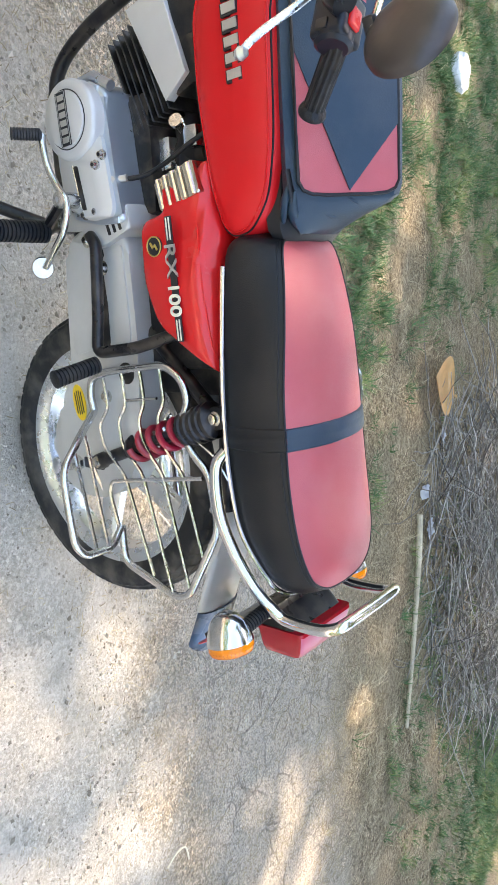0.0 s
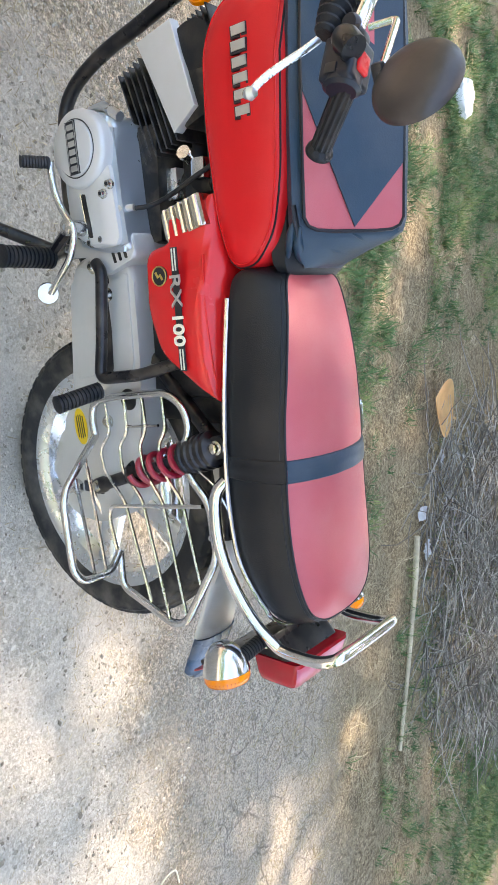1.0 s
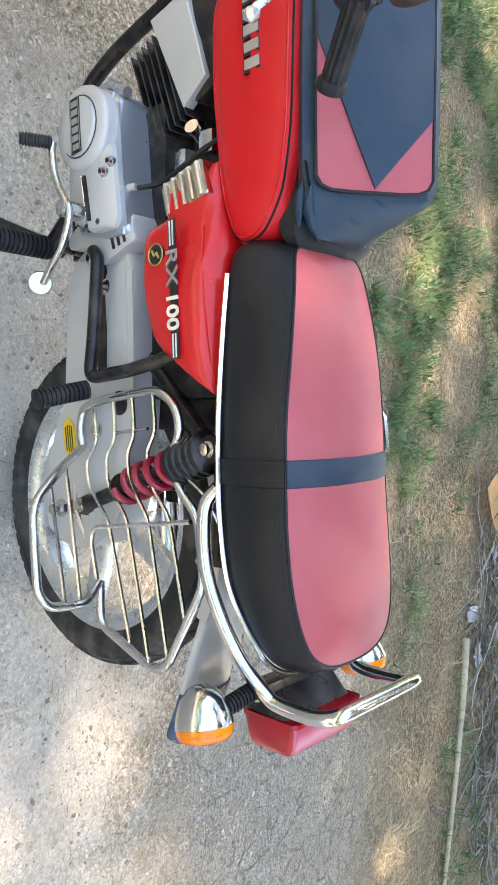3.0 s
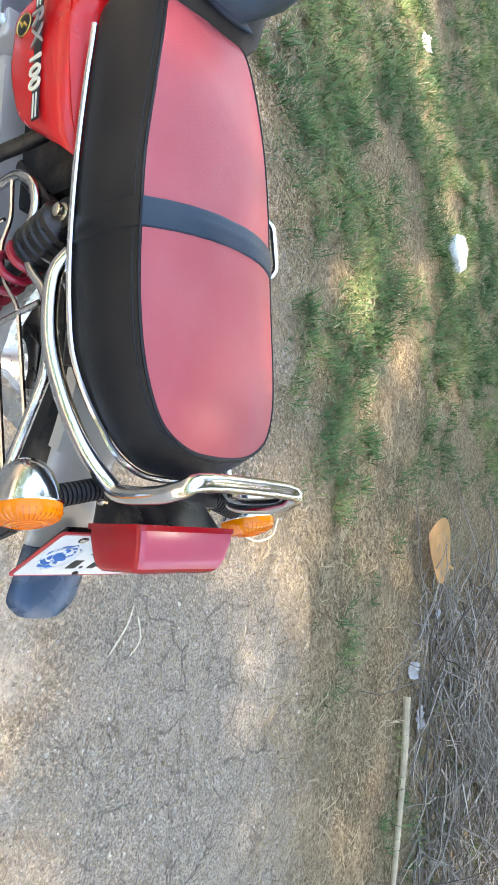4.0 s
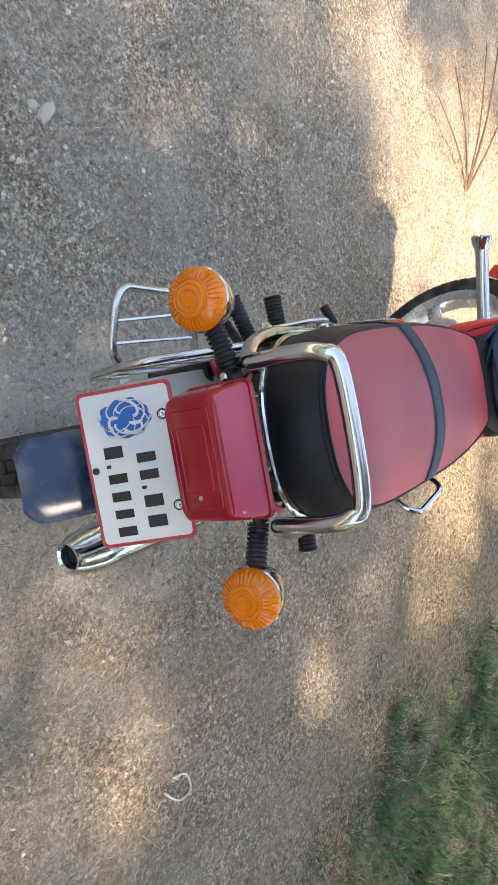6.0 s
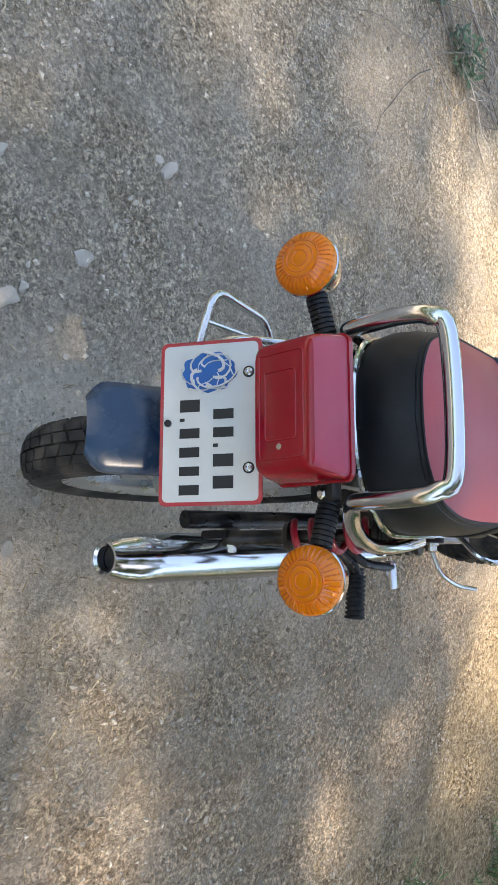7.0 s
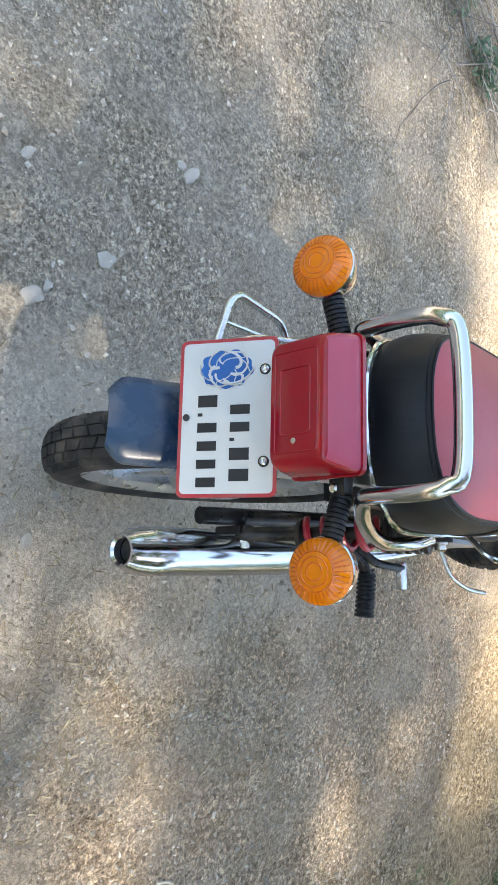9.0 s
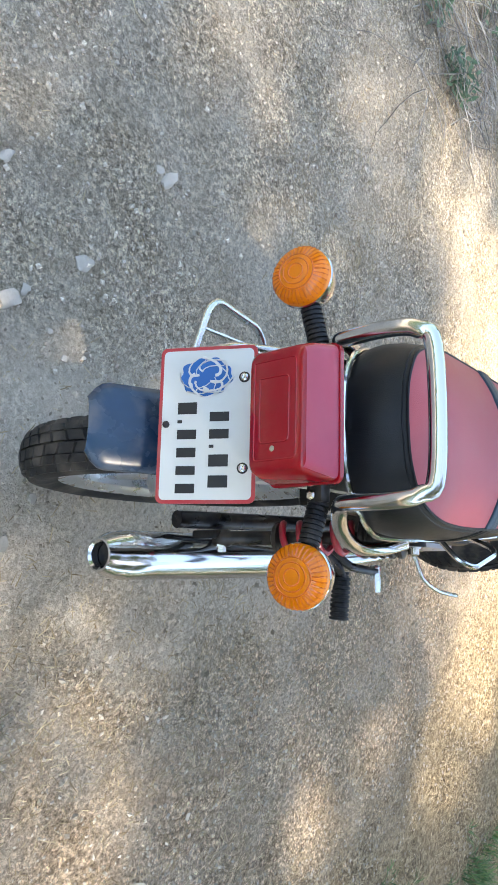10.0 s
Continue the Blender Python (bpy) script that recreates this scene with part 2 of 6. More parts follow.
def make_wheel(name, width, radius):
    """A cast wheel about the local y axis: rim and spokes; tyre and hub are pieces of it."""
    k = radius / 0.30
    q = Matrix.Rotation(radians(-90), 4, "X")
    bm = bmesh.new()
    prof = [(0.206, -0.022), (0.214, -0.026), (0.222, -0.033), (0.233, -0.036), (0.236, -0.033), (0.226, -0.026), (0.219, -0.012), (0.219, 0.012), (0.226, 0.026), (0.236, 0.033), (0.233, 0.036), (0.222, 0.033), (0.214, 0.026), (0.206, 0.022), (0.203, 0.0), (0.206, -0.022)]
    turned(bm, [(r * k, h) for r, h in prof], q, 72, False)
    arms = []
    for s in range(5):
        m = Matrix.Rotation(radians(72 * s + 20), 4, "Y")
        rings = []
        for u in range(7):
            f = u / 6
            r, w, d = (0.05 + 0.158 * f) * k, 0.058 - 0.020 * f + 0.014 * max(0, f - 0.75) * 4 * 0.5, 0.016 - 0.004 * f
            rings.append([m @ V(r, d * a, w * b * 0.5) for a, b in ((-1, -0.7), (-0.6, -1), (0.6, -1), (1, -0.7), (1, 0.7), (0.6, 1), (-0.6, 1), (-1, 0.7))])
        arms.append(loft(bmesh.new(), rings))
    wheel = part(name, bm, ALLOY, bike, "grey cast alloy wheel with straight spokes")
    for arm in arms:
        part("spoke", arm, ALLOY, wheel)
    part("hub", turn([(0.0, -0.06), (0.05, -0.06), (0.07, -0.05), (0.078, -0.03), (0.072, 0.0), (0.078, 0.03), (0.07, 0.05), (0.03, 0.062), (0.014, 0.075), (0.0, 0.075)], q, 40), ALLOY, wheel)
    bm = bmesh.new()
    half = [(0.026, 0.222), (0.037, 0.234), (0.044, 0.252), (0.0455, 0.266), (0.041, 0.281), (0.030, 0.2905), (0.015, 0.2955)]
    prof = [(r * k, -y * width) for y, r in half] + [(0.2965 * k, 0)] + [(r * k, y * width) for y, r in half[::-1]]
    turned(bm, prof, q, 96, False)
    # tread: skewed blocks either side of the middle groove
    n = 52
    for i in range(n):
        for s in (-1, 1):
            for y0, y1, a0, a1 in ((0.002, 0.0175, 0.05, 0.90), (0.0195, 0.0315, 0.40, 1.24), (0.0335, 0.042, 0.55, 1.38)):
                ring = []
                for lift in (-0.003, 0.0035):
                    for y, a in ((y0, a0), (y1, a0 + 0.22), (y1, a1 + 0.12), (y0, a1)):
                        t = 2 * math.pi * (i + (a if s > 0 else a + 0.5)) / n
                        r = (0.2985 - 7.5 * y * y - (0.006 if y > 0.033 else 0)) * k + lift
                        ring.append(bm.verts.new((r * math.cos(t), s * y * width, r * math.sin(t))))
                b, c = ring[:4], ring[4:]
                bm.faces.new(c)
                for e in range(4):
                    bm.faces.new((b[e], b[(e + 1) % 4], c[(e + 1) % 4], c[e]))
    part("tyre", bm, TYRE, wheel, "dusty black rubber tyre with block tread")
    return wheel


rear_wheel = make_wheel("rear_wheel", 1.0, 0.30)
rear_wheel.matrix_basis = pose(0.010, 0.010, 0.309, 1.2)

# ---- seat ----
LOW = [(0.425, 0, 0.742), (0.420, 0.075, 0.740), (0.400, 0.104, 0.726), (0.340, 0.111, 0.720), (0.260, 0.117, 0.716), (0.180, 0.121, 0.713), (0.100, 0.124, 0.713), (0.020, 0.126, 0.718), (-0.050, 0.125, 0.728), (-0.100, 0.117, 0.745), (-0.145, 0.100, 0.761), (-0.172, 0.078, 0.768), (-0.188, 0.046, 0.771), (-0.192, 0, 0.771)]
PIPE = [(0.410, 0, 0.800), (0.407, 0.046, 0.800), (0.394, 0.072, 0.808), (0.340, 0.086, 0.817), (0.260, 0.101, 0.822), (0.180, 0.112, 0.822), (0.100, 0.116, 0.823), (0.020, 0.118, 0.826), (-0.050, 0.116, 0.832), (-0.100, 0.108, 0.838), (-0.138, 0.092, 0.842), (-0.158, 0.068, 0.844), (-0.168, 0.040, 0.844), (-0.171, 0, 0.844)]


def crown_at(x):
    rows = ((0.45, 0.800), (0.40, 0.811), (0.26, 0.840), (0.10, 0.858), (-0.06, 0.864), (-0.2, 0.862))
    for (a, za), (c, zc) in zip(rows, rows[1:]):
        if c <= x <= a:
            return za + (zc - za) * (a - x) / (a - c)
    return 0.86


low, pipe = curve_pts([V(*p) for p in LOW], 4), curve_pts([V(*p) for p in PIPE], 4)


def both(line):
    """The left half of a ring, front to back, and its mirror image back to the front."""
    return line + [V(p.x, -p.y, p.z) for p in line[-2:0:-1]]


def seat_side(p, q, u):
    out = V(0.25 * (1 if p.x > 0.38 else -1 if p.x < -0.12 else 0), 1.0, 0) if p.y > 0.02 else V(1 if p.x > 0.2 else -1, 0.2, 0)
    k = 0.009 * math.sin(math.pi * u) ** 0.8
    return V(p.x + (q.x - p.x) * u ** 1.3 + out.x * k, p.y + (q.y - p.y) * u ** 1.3 + out.y * k * (1 if p.y > 0.02 else 0), p.z + (q.z - p.z) * u)


def seat_top(q, u):
    c = V(min(0.37, max(-0.07, q.x)), 0, 0)
    k = 1 - u
    return V(c.x + (q.x - c.x) * k, q.y * k, q.z + 0.001 + (crown_at(c.x) - q.z) * (1 - k ** 2.2))


bm = bmesh.new()
loft(bm, [both([seat_side(p, q, u) for p, q in zip(low, pipe)]) for u in (0, 0.08, 0.2, 0.35, 0.5, 0.65, 0.8, 0.92, 1.0)])
seat = part("seat", bm, BLACK_VINYL, bike, "long seat with black vinyl sides and rose-red top")
seat.matrix_basis = pose(0, 0.004, 0.007, 0, 0, 1.4)
bm = bmesh.new()
loft(bm, [both([seat_top(q, u) for q in pipe]) for u in (0, 0.04, 0.1, 0.2, 0.33, 0.5, 0.7, 0.88, 1.0)], False)
bmesh.ops.remove_doubles(bm, verts=bm.verts[:], dist=0.0004)
part("seat_top", bm, PINK_VINYL, seat, "faded rose-red vinyl seat top")
edge = both(pipe)
part("piping", bar([p + V(0, 0, 0.0005) for p in edge], 0.0022, 6, True), BLACK_VINYL, seat)
part("stitching", bar(both([seat_side(p, q, 0.93) for p, q in zip(low, pipe)]), 0.0009, 4, True), BLACK_VINYL, seat)
for k in range(11):
    part("back_stitch", bar([V(-0.1955 + 0.0019 * k + 0.0004, -0.012 + 0.002 * (k % 2), 0.766 + 0.0066 * k), V(-0.1943 + 0.0019 * k, -0.012 + 0.002 * ((k + 1) % 2), 0.770 + 0.0066 * k)], 0.0011, 4), BLACK_VINYL, seat)


def at_x(line, x):
    for a, c in zip(line, line[1:]):
        if c.x <= x <= a.x:
            return a + (c - a) * ((a.x - x) / max(1e-6, a.x - c.x))
    return line[len(line) // 2]


# strap across the seat
bm = bmesh.new()
rings = []
for x, h in ((0.121, -0.001), (0.119, 0.003), (0.115, 0.0042), (0.109, 0.0034), (0.106, 0.0042), (0.098, 0.0042), (0.095, 0.0034), (0.089, 0.0042), (0.085, 0.003), (0.083, -0.001)):
    q = at_x(pipe, x)
    half = [seat_top(V(x, q.y, q.z), u) + V(0, 0, h) for u in (0, 0.05, 0.12, 0.25, 0.42, 0.62, 0.82)]
    rings.append([V(p.x, p.y + 0.002, p.z) if k == 0 else p for k, p in enumerate(half)] + [V(x, 0, crown_at(x) + h)] + [V(p.x, -p.y, p.z) for p in half[::-1]])
loft(bm, rings, False, False)
part("strap", bm, NAVY_VINYL, seat, "dark ribbed vinyl strap across the seat")
for s in (1, -1):
    bm = bmesh.new()
    rings = []
    for x, h in ((0.122, -0.001), (0.119, 0.0025), (0.110, 0.0018), (0.108, 0.0028), (0.096, 0.0028), (0.094, 0.0018), (0.085, 0.0025), (0.082, -0.001)):
        p, q = at_x(low, x), at_x(pipe, x)
        rings.append([V(x, s * (seat_side(p, q, u).y + h), seat_side(p, q, u).z) for u in (0, 0.15, 0.35, 0.55, 0.75, 0.9, 1.0)])
    loft(bm, rings, False, False)
    part("strap_end", bm, BLACK_VINYL, seat)
# chrome trim round the seat's lower edge
trim = [V(p.x + (0.004 if p.x > 0.41 else -0.004 if p.x < -0.15 else 0), p.y + (0.005 if p.y > 0.02 else 0), p.z - 0.001) for p in low]
left = [p for p in trim if p.x < 0.386]
part("seat_trim", bar(left + [V(p.x, -p.y, p.z) for p in left[-2::-1]], 0.0042, 8), CHROME, seat, "chrome trim strip")

# ---- grab rail ----
g = [V(0.075, 0.128, 0.712), V(0.045, 0.138, 0.695), V(-0.03, 0.142, 0.700), V(-0.10, 0.136, 0.722), V(-0.165, 0.122, 0.752), V(-0.208, 0.104, 0.780)]
up = [V(-0.220, 0.100, 0.800), V(-0.221, 0.100, 0.855), V(-0.215, 0.095, 0.888), V(-0.206, 0.072, 0.905)]
half = g + up
rail = half + [V(p.x, -p.y, p.z) for p in half[::-1]]
part("grab_rail", bar(curve_pts(rail, 5), 0.0105, 14), CHROME, bike, "bent chrome grab rail behind the seat")

# ---- tail lamp, number plate, indicators ----
def sect(x, w, z0, z1, r):
    pts = []
    for cy, cz, a0 in ((w - r, z1 - r, 0), (-(w - r), z1 - r, 90), (-(w - r), z0 + r, 180), (w - r, z0 + r, 270)):
        for k in range(5):
            a = radians(a0 + 22.5 * k)
            pts.append(V(x, cy + r * math.cos(a), cz + r * math.sin(a)))
    return pts


lamp = part("tail_lamp", loft(bmesh.new(), [sect(-0.215, 0.074, 0.716, 0.762, 0.012), sect(-0.254, 0.078, 0.714, 0.796, 0.012)]), BLACK_PAINT, bike, "large square red tail lamp")
rings = [sect(-0.256, 0.080, 0.716, 0.812, 0.010), sect(-0.266, 0.080, 0.715, 0.812, 0.010), sect(-0.291, 0.076, 0.716, 0.806, 0.012), sect(-0.303, 0.072, 0.718, 0.799, 0.012), sect(-0.308, 0.066, 0.722, 0.792, 0.012)]
bm = loft(bmesh.new(), rings)
bmesh.ops.recalc_face_normals(bm, faces=bm.faces)
# upward faces get the pink that holds fading and painted sky reflection
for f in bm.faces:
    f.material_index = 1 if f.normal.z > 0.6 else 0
part("lens", bm, (RED_LENS, RED_TOP), lamp, "glossy red plastic lens, top coloured pink for fading and sky reflection")
part("lens_rim", loft(bmesh.new(), [sect(-0.252, 0.0825, 0.712, 0.8145, 0.011), sect(-0.259, 0.0825, 0.712, 0.8145, 0.011)]), RED_LENS, lamp)
bm = bmesh.new()
for w, z0, z1 in ((0.058, 0.728, 0.788), (0.038, 0.736, 0.778)):
    tube(bm, round_pts([V(-0.3075, w, z0), V(-0.3075, w, z1), V(-0.3075, -w, z1), V(-0.3075, -w, z0), V(-0.3075, w, z0)], 0.006), 0.0012, 5)
part("lens_ribs", bm, RED_LENS, lamp)
part("lens_screw", turn([(0.0035, 0), (0.0035, 0.002), (0.0, 0.0025)], along((-0.306, -0.045, 0.755), (-0.4, -0.045, 0.755)), 12), STEEL_VENT, lamp)
part("lamp_bracket", box((-0.225, -0.098, 0.742), (-0.205, 0.098, 0.765), 0.004), BLACK_PAINT, lamp)
for s in (1, -1):
    part("bolt", turn([(0.0065, 0), (0.0065, 0.003), (0.004, 0.005), (0.0, 0.005)], along((-0.226, s * 0.089, 0.752), (-0.4, s * 0.089, 0.752)), 6), STEEL_VENT, lamp)

PT = Matrix.Translation((-0.2915, 0, 0.6375)) @ Matrix.Rotation(radians(-90), 4, "Z") @ Matrix.Rotation(radians(90 - 27), 4, "X")


def plate_outline(w, h, r):
    return [p.yz for p in sect(0, w, -h, h, r)]


def plate_slab(w, h, r, z0, z1, m):
    o = plate_outline(w, h, r)
    return loft(bmesh.new(), [[m @ V(-a, b, z) for a, b in o] for z in (z0, z1)])


plate = part("number_plate", plate_slab(0.100, 0.0635, 0.008, 0.0, 0.0025, PT), BORDER, bike, "white number plate with a thin red border", smooth=False)
part("plate_face", plate_slab(0.0955, 0.059, 0.006, 0.0015, 0.0031, PT), WHITE, plate, smooth=False)


def flat_mark(name, x0, x1, y0, y1, material, parent, m, z=0.0031, h=0.0006):
    bm = bmesh.new()
    block(bm, (x0, y0, z), (x1, y1, z + h), 0.0)
    bm.transform(m)
    return part(name, bm, material, parent, smooth=False)


# number rows as plain bars, one to a sign
for row, y0, y1, cuts in ((0, 0.004, 0.029, ((-0.018, 0.001), (0.004, 0.023), (0.027, 0.031), (0.036, 0.058), (0.062, 0.084))), (1, -0.038, -0.013, ((-0.031, -0.009), (-0.005, -0.001), (0.004, 0.023), (0.027, 0.046), (0.050, 0.068), (0.072, 0.091)))):
    for x0, x1 in cuts:
        x0, x1 = (x0 + 0.0035, x1 - 0.0035) if x1 - x0 > 0.01 else (x0, x1)
        flat_mark("writing_bar", x0, x1, y0, y1 if x1 - x0 > 0.01 else y0 + 0.006, INK, plate, PT)
# blue emblem: a lobed patch with white veins on it
ring = []
for j in range(64):
    t = 2 * math.pi * j / 64
    k = 1 + 0.055 * math.cos(9 * t + 0.6) + 0.03 * math.sin(5 * t)
    ring.append(V(-0.0605 + 0.0245 * k * math.cos(t), -0.0022 + 0.0335 * k * math.sin(t), 0))
part("emblem", loft(bmesh.new(), [[PT @ (p + V(0, 0, z)) for p in ring] for z in (0.0029, 0.0036)]), BLUE, plate, "blue lobed emblem with white veins", smooth=False)
rnd = random.Random(4)
for k in range(15):
    a = k * 2.39996 + 0.4
    r0, r1 = 0.25 + 0.5 * rnd.random(), 1.06
    pts = []
    for j in range(8):
        u = j / 7
        rr, t = r0 + (r1 - r0) * u, a + 0.9 * math.sin(2.6 * u + k) * (1 if k % 2 else -1)
        pts.append(PT @ V(-0.0605 + 0.0245 * rr * math.cos(t), -0.0022 + 0.0335 * rr * math.sin(t), 0.0036))
    part("emblem_vein", bar(pts, [0.0011 + 0.0008 * (k % 3)] * 8, 5, flat=0.4), WHITE, plate)
for x in (-0.058, 0.057):
    m = PT @ Matrix.Translation((x, 0.0475, 0.003))
    part("plate_washer", turn([(0.0070, 0), (0.0070, 0.0010), (0.0, 0.0012)], m, 16), ENGINE_BLACK, plate)
    part("plate_screw", turn([(0.0052, 0.001), (0.0050, 0.0022), (0.0030, 0.0030), (0.0012, 0.0022), (0.0, 0.0022)], m, 14), OLD_CHROME, plate)
part("plate_bolt", turn([(0.0045, 0), (0.0045, 0.0022), (0.0, 0.003)], PT @ Matrix.Translation((0.0, -0.053, 0.003)), 12), INK, plate)
part("plate_holder", box((-0.085, -0.05, -0.012), (0.085, 0.055, -0.0005), 0.003, 2, PT), BLACK_PAINT, plate)


def make_indicator(name, y, m):
    """A round indicator about local z: chrome bowl, amber lens, ribbed rubber stem."""
    ind = part(name, turn([(0.0, -0.046), (0.010, -0.045), (0.020, -0.040), (0.030, -0.028), (0.0365, -0.010), (0.0395, 0.002), (0.0400, 0.006), (0.038, 0.008), (0.0, 0.008)], m, 40), CHROME, bike, "round indicator with a chrome bowl and amber lens")
    part("lens", turn([(0.0385, 0.006), (0.0390, 0.012), (0.0375, 0.019), (0.033, 0.024), (0.020, 0.0285), (0.008, 0.0295), (0.0, 0.0295)], m, 48), AMBER, ind, "ribbed amber plastic lens")
    bm = bmesh.new()
    for r, z in ((0.010, 0.0294), (0.017, 0.0289), (0.023, 0.0275)):
        tube(bm, [m @ V(r * math.cos(t), r * math.sin(t), z) for t in (2 * math.pi * k / 40 for k in range(40))], 0.0009, 5, True)
    for k in range(36):
        t = 2 * math.pi * k / 36
        tube(bm, [m @ V(r * math.cos(t), r * math.sin(t), z) for r, z in ((0.0245, 0.0270), (0.0345, 0.0228), (0.0382, 0.0155))], 0.0011, 4)
    part("lens_ribs", bm, AMBER_RIB, ind)
    return ind


def stem(ind, a, b, r=0.0135):
    a, b = Vector(a), Vector(b)
    prof, n = [], 9
    length = (b - a).length
    for k in range(n):
        z = length * k / n
        prof += [(r, z), (r, z + length / n * 0.62), (r * 0.8, z + length / n * 0.7), (r * 0.8, z + length / n * 0.96)]
    part("stem", turn(prof + [(r * 0.9, length)], along(a, b), 18), RUBBER, ind, "ribbed black rubber stem")


for s in (1, -1):
    c = V(-0.230, s * 0.185, 0.742)
    ind = make_indicator("indicator", s, along(c, c + V(-1, s * 0.05, 0.20)))
    stem(ind, (-0.212, s * 0.098, 0.752), (-0.224, s * 0.150, 0.746))

# ---- rear mudguard and its flap ----
def guard(a0, a1, w, r0=0.325, deep=0.05, n=18, centre=(0, 0, 0.30)):
    """A mudguard over a wheel between two angles (degrees, from +x over the top)."""
    rings = []
    for i in range(n + 1):
        a = radians(a0 + (a1 - a0) * i / n)
        d = V(math.cos(a), 0, math.sin(a))
        c = Vector(centre)
        outer = [c + d * (r0 + deep * 0.35 * math.cos(radians(t)) - (deep * 0.9 if abs(t) > 88 else 0)) + V(0, w * math.sin(radians(t)), 0) for t in (-90, -89, -75, -50, -25, 0, 25, 50, 75, 89, 90)]
        inner = [p - d * 0.0025 for p in outer]
        rings.append(outer + inner[::-1])
    return loft(bmesh.new(), rings)


guard_ob = part("rear_mudguard", guard(60, 117, 0.055, 0.342, 0.018), GREY_PAINT, bike, "dusty grey metal rear mudguard")


def guard_tail(x0, z0, x1, z1, w, lift, n=8, taper=0.0):
    """The straight end of the mudguard: an arched strip from one place to another."""
    a, b = V(x0, 0, z0), V(x1, 0, z1)
    up = (b - a).cross(V(0, 1, 0)).normalized()
    up = up if up.z > 0 else -up
    rings = []
    for i in range(n + 1):
        u = i / n
        ww = w - taper * max(0.0, (u - 0.75) / 0.25) ** 2
        c = a.lerp(b, u)
        row = [c + up * lift * math.cos(radians(t)) + V(0, ww * math.sin(radians(t)), 0) for t in (-90, -75, -55, -30, 0, 30, 55, 75, 90)]
        rings.append(row + [p - up * 0.003 for p in row[::-1]])
    return loft(bmesh.new(), rings)


part("guard_end", guard_tail(-0.150, 0.600, -0.306, 0.541, 0.056, 0.014), GREY_PAINT, guard_ob)
part("mud_flap", guard_tail(-0.282, 0.553, -0.381, 0.510, 0.0575, 0.0155, 12, 0.022), FLAP, guard_ob, "blue-black plastic end of the rear mudguard, scuffed")

# ---- silencer ----
E0, E1 = V(-0.181, -0.155, 0.298), V(0.42, -0.135, 0.262)
ln = (E1 - E0).length
ex = part("exhaust_silencer", turn([(0.0195, 0.03), (0.020, 0.004), (0.0245, 0.0), (0.0275, 0.001), (0.0375, 0.024), (0.0385, 0.045), (0.0405, 0.048), (0.0415, 0.10), (0.0425, 0.22), (0.0430, ln * 0.7), (0.037, ln * 0.85), (0.022, ln)], along(E0, E1), 40), CHROME, bike, "long chrome exhaust silencer on the far side")
part("exhaust_mouth", turn([(0.0, 0.018), (0.0185, 0.018), (0.0185, 0.03), (0.0, 0.03)], along(E0, E1), 24), ENGINE_BLACK, ex)
part("exhaust_pipe", bar(curve_pts([E1, V(0.60, -0.130, 0.275), V(0.76, -0.10, 0.33), V(0.84, -0.06, 0.45), V(0.79, -0.02, 0.54)], 6), 0.0175, 14), CHROME, ex)
part("silencer_bracket", box((0.07, -0.118, 0.30), (0.10, -0.110, 0.46), 0.003), BLACK_PAINT, ex)

# ---- rear shock absorbers ----
for s in (1, -1):
    lo, hi = V(0.022, s * 0.118, 0.382), V(0.128, s * 0.118, 0.697)
    m = along(lo, hi)
    ln = (hi - lo).length
    body = [(0.008, -0.016), (0.016, -0.012), (0.016, 0.012), (0.0125, 0.018), (0.0125, 0.095), (0.024, 0.100), (0.026, 0.108), (0.011, 0.110), (0.011, ln * 0.74)]
    for k in range(5):
        body += [(0.030, ln * (0.745 + 0.045 * k)), (0.033, ln * (0.752 + 0.045 * k)), (0.033, ln * (0.772 + 0.045 * k)), (0.030, ln * (0.780 + 0.045 * k))]
    shock = part("shock_absorber", turn(body + [(0.022, ln * 0.97), (0.012, ln)], m, 28), BLACK_PAINT, bike, "rear shock absorber with a red coil spring")
    turns, pts = 4.6, []
    for k in range(int(turns * 18) + 1):
        t = 2 * math.pi * k / 18
        z = 0.114 + (ln * 0.76 - 0.118) * k / (turns * 18)
        pts.append(m @ V(0.0245 * math.cos(t), 0.0245 * math.sin(t), z))
    part("lower_lug", box((lo.x - 0.020, s * 0.112 - 0.008, lo.z - 0.055), (lo.x + 0.004, s * 0.112 + 0.008, lo.z + 0.006), 0.005, 2), BLACK_PAINT, shock)
    part("lower_nut", turn([(0.0120, 0.006), (0.0120, 0.015), (0.008, 0.016), (0.008, 0.024), (0.0, 0.025)], along(lo, lo + V(0, s, 0)), 6), STEEL_VENT, shock)
    part("coil_spring", bar(pts, 0.0060, 8), SPRING, shock, "red painted coil spring")
    part("top_eye", turn([(0.019, -0.014), (0.020, 0.014), (0.0, 0.014)], along(hi - V(0, s * 0.0, 0), hi + V(0, s, 0)), 20), BLACK_PAINT, shock)
    part("top_nut", turn([(0.0125, 0.013), (0.0125, 0.017), (0.009, 0.018), (0.009, 0.026), (0.006, 0.028), (0.0, 0.028)], along(hi, hi + V(0, s, 0)), 12), STEEL_VENT, shock, "bright steel nut")

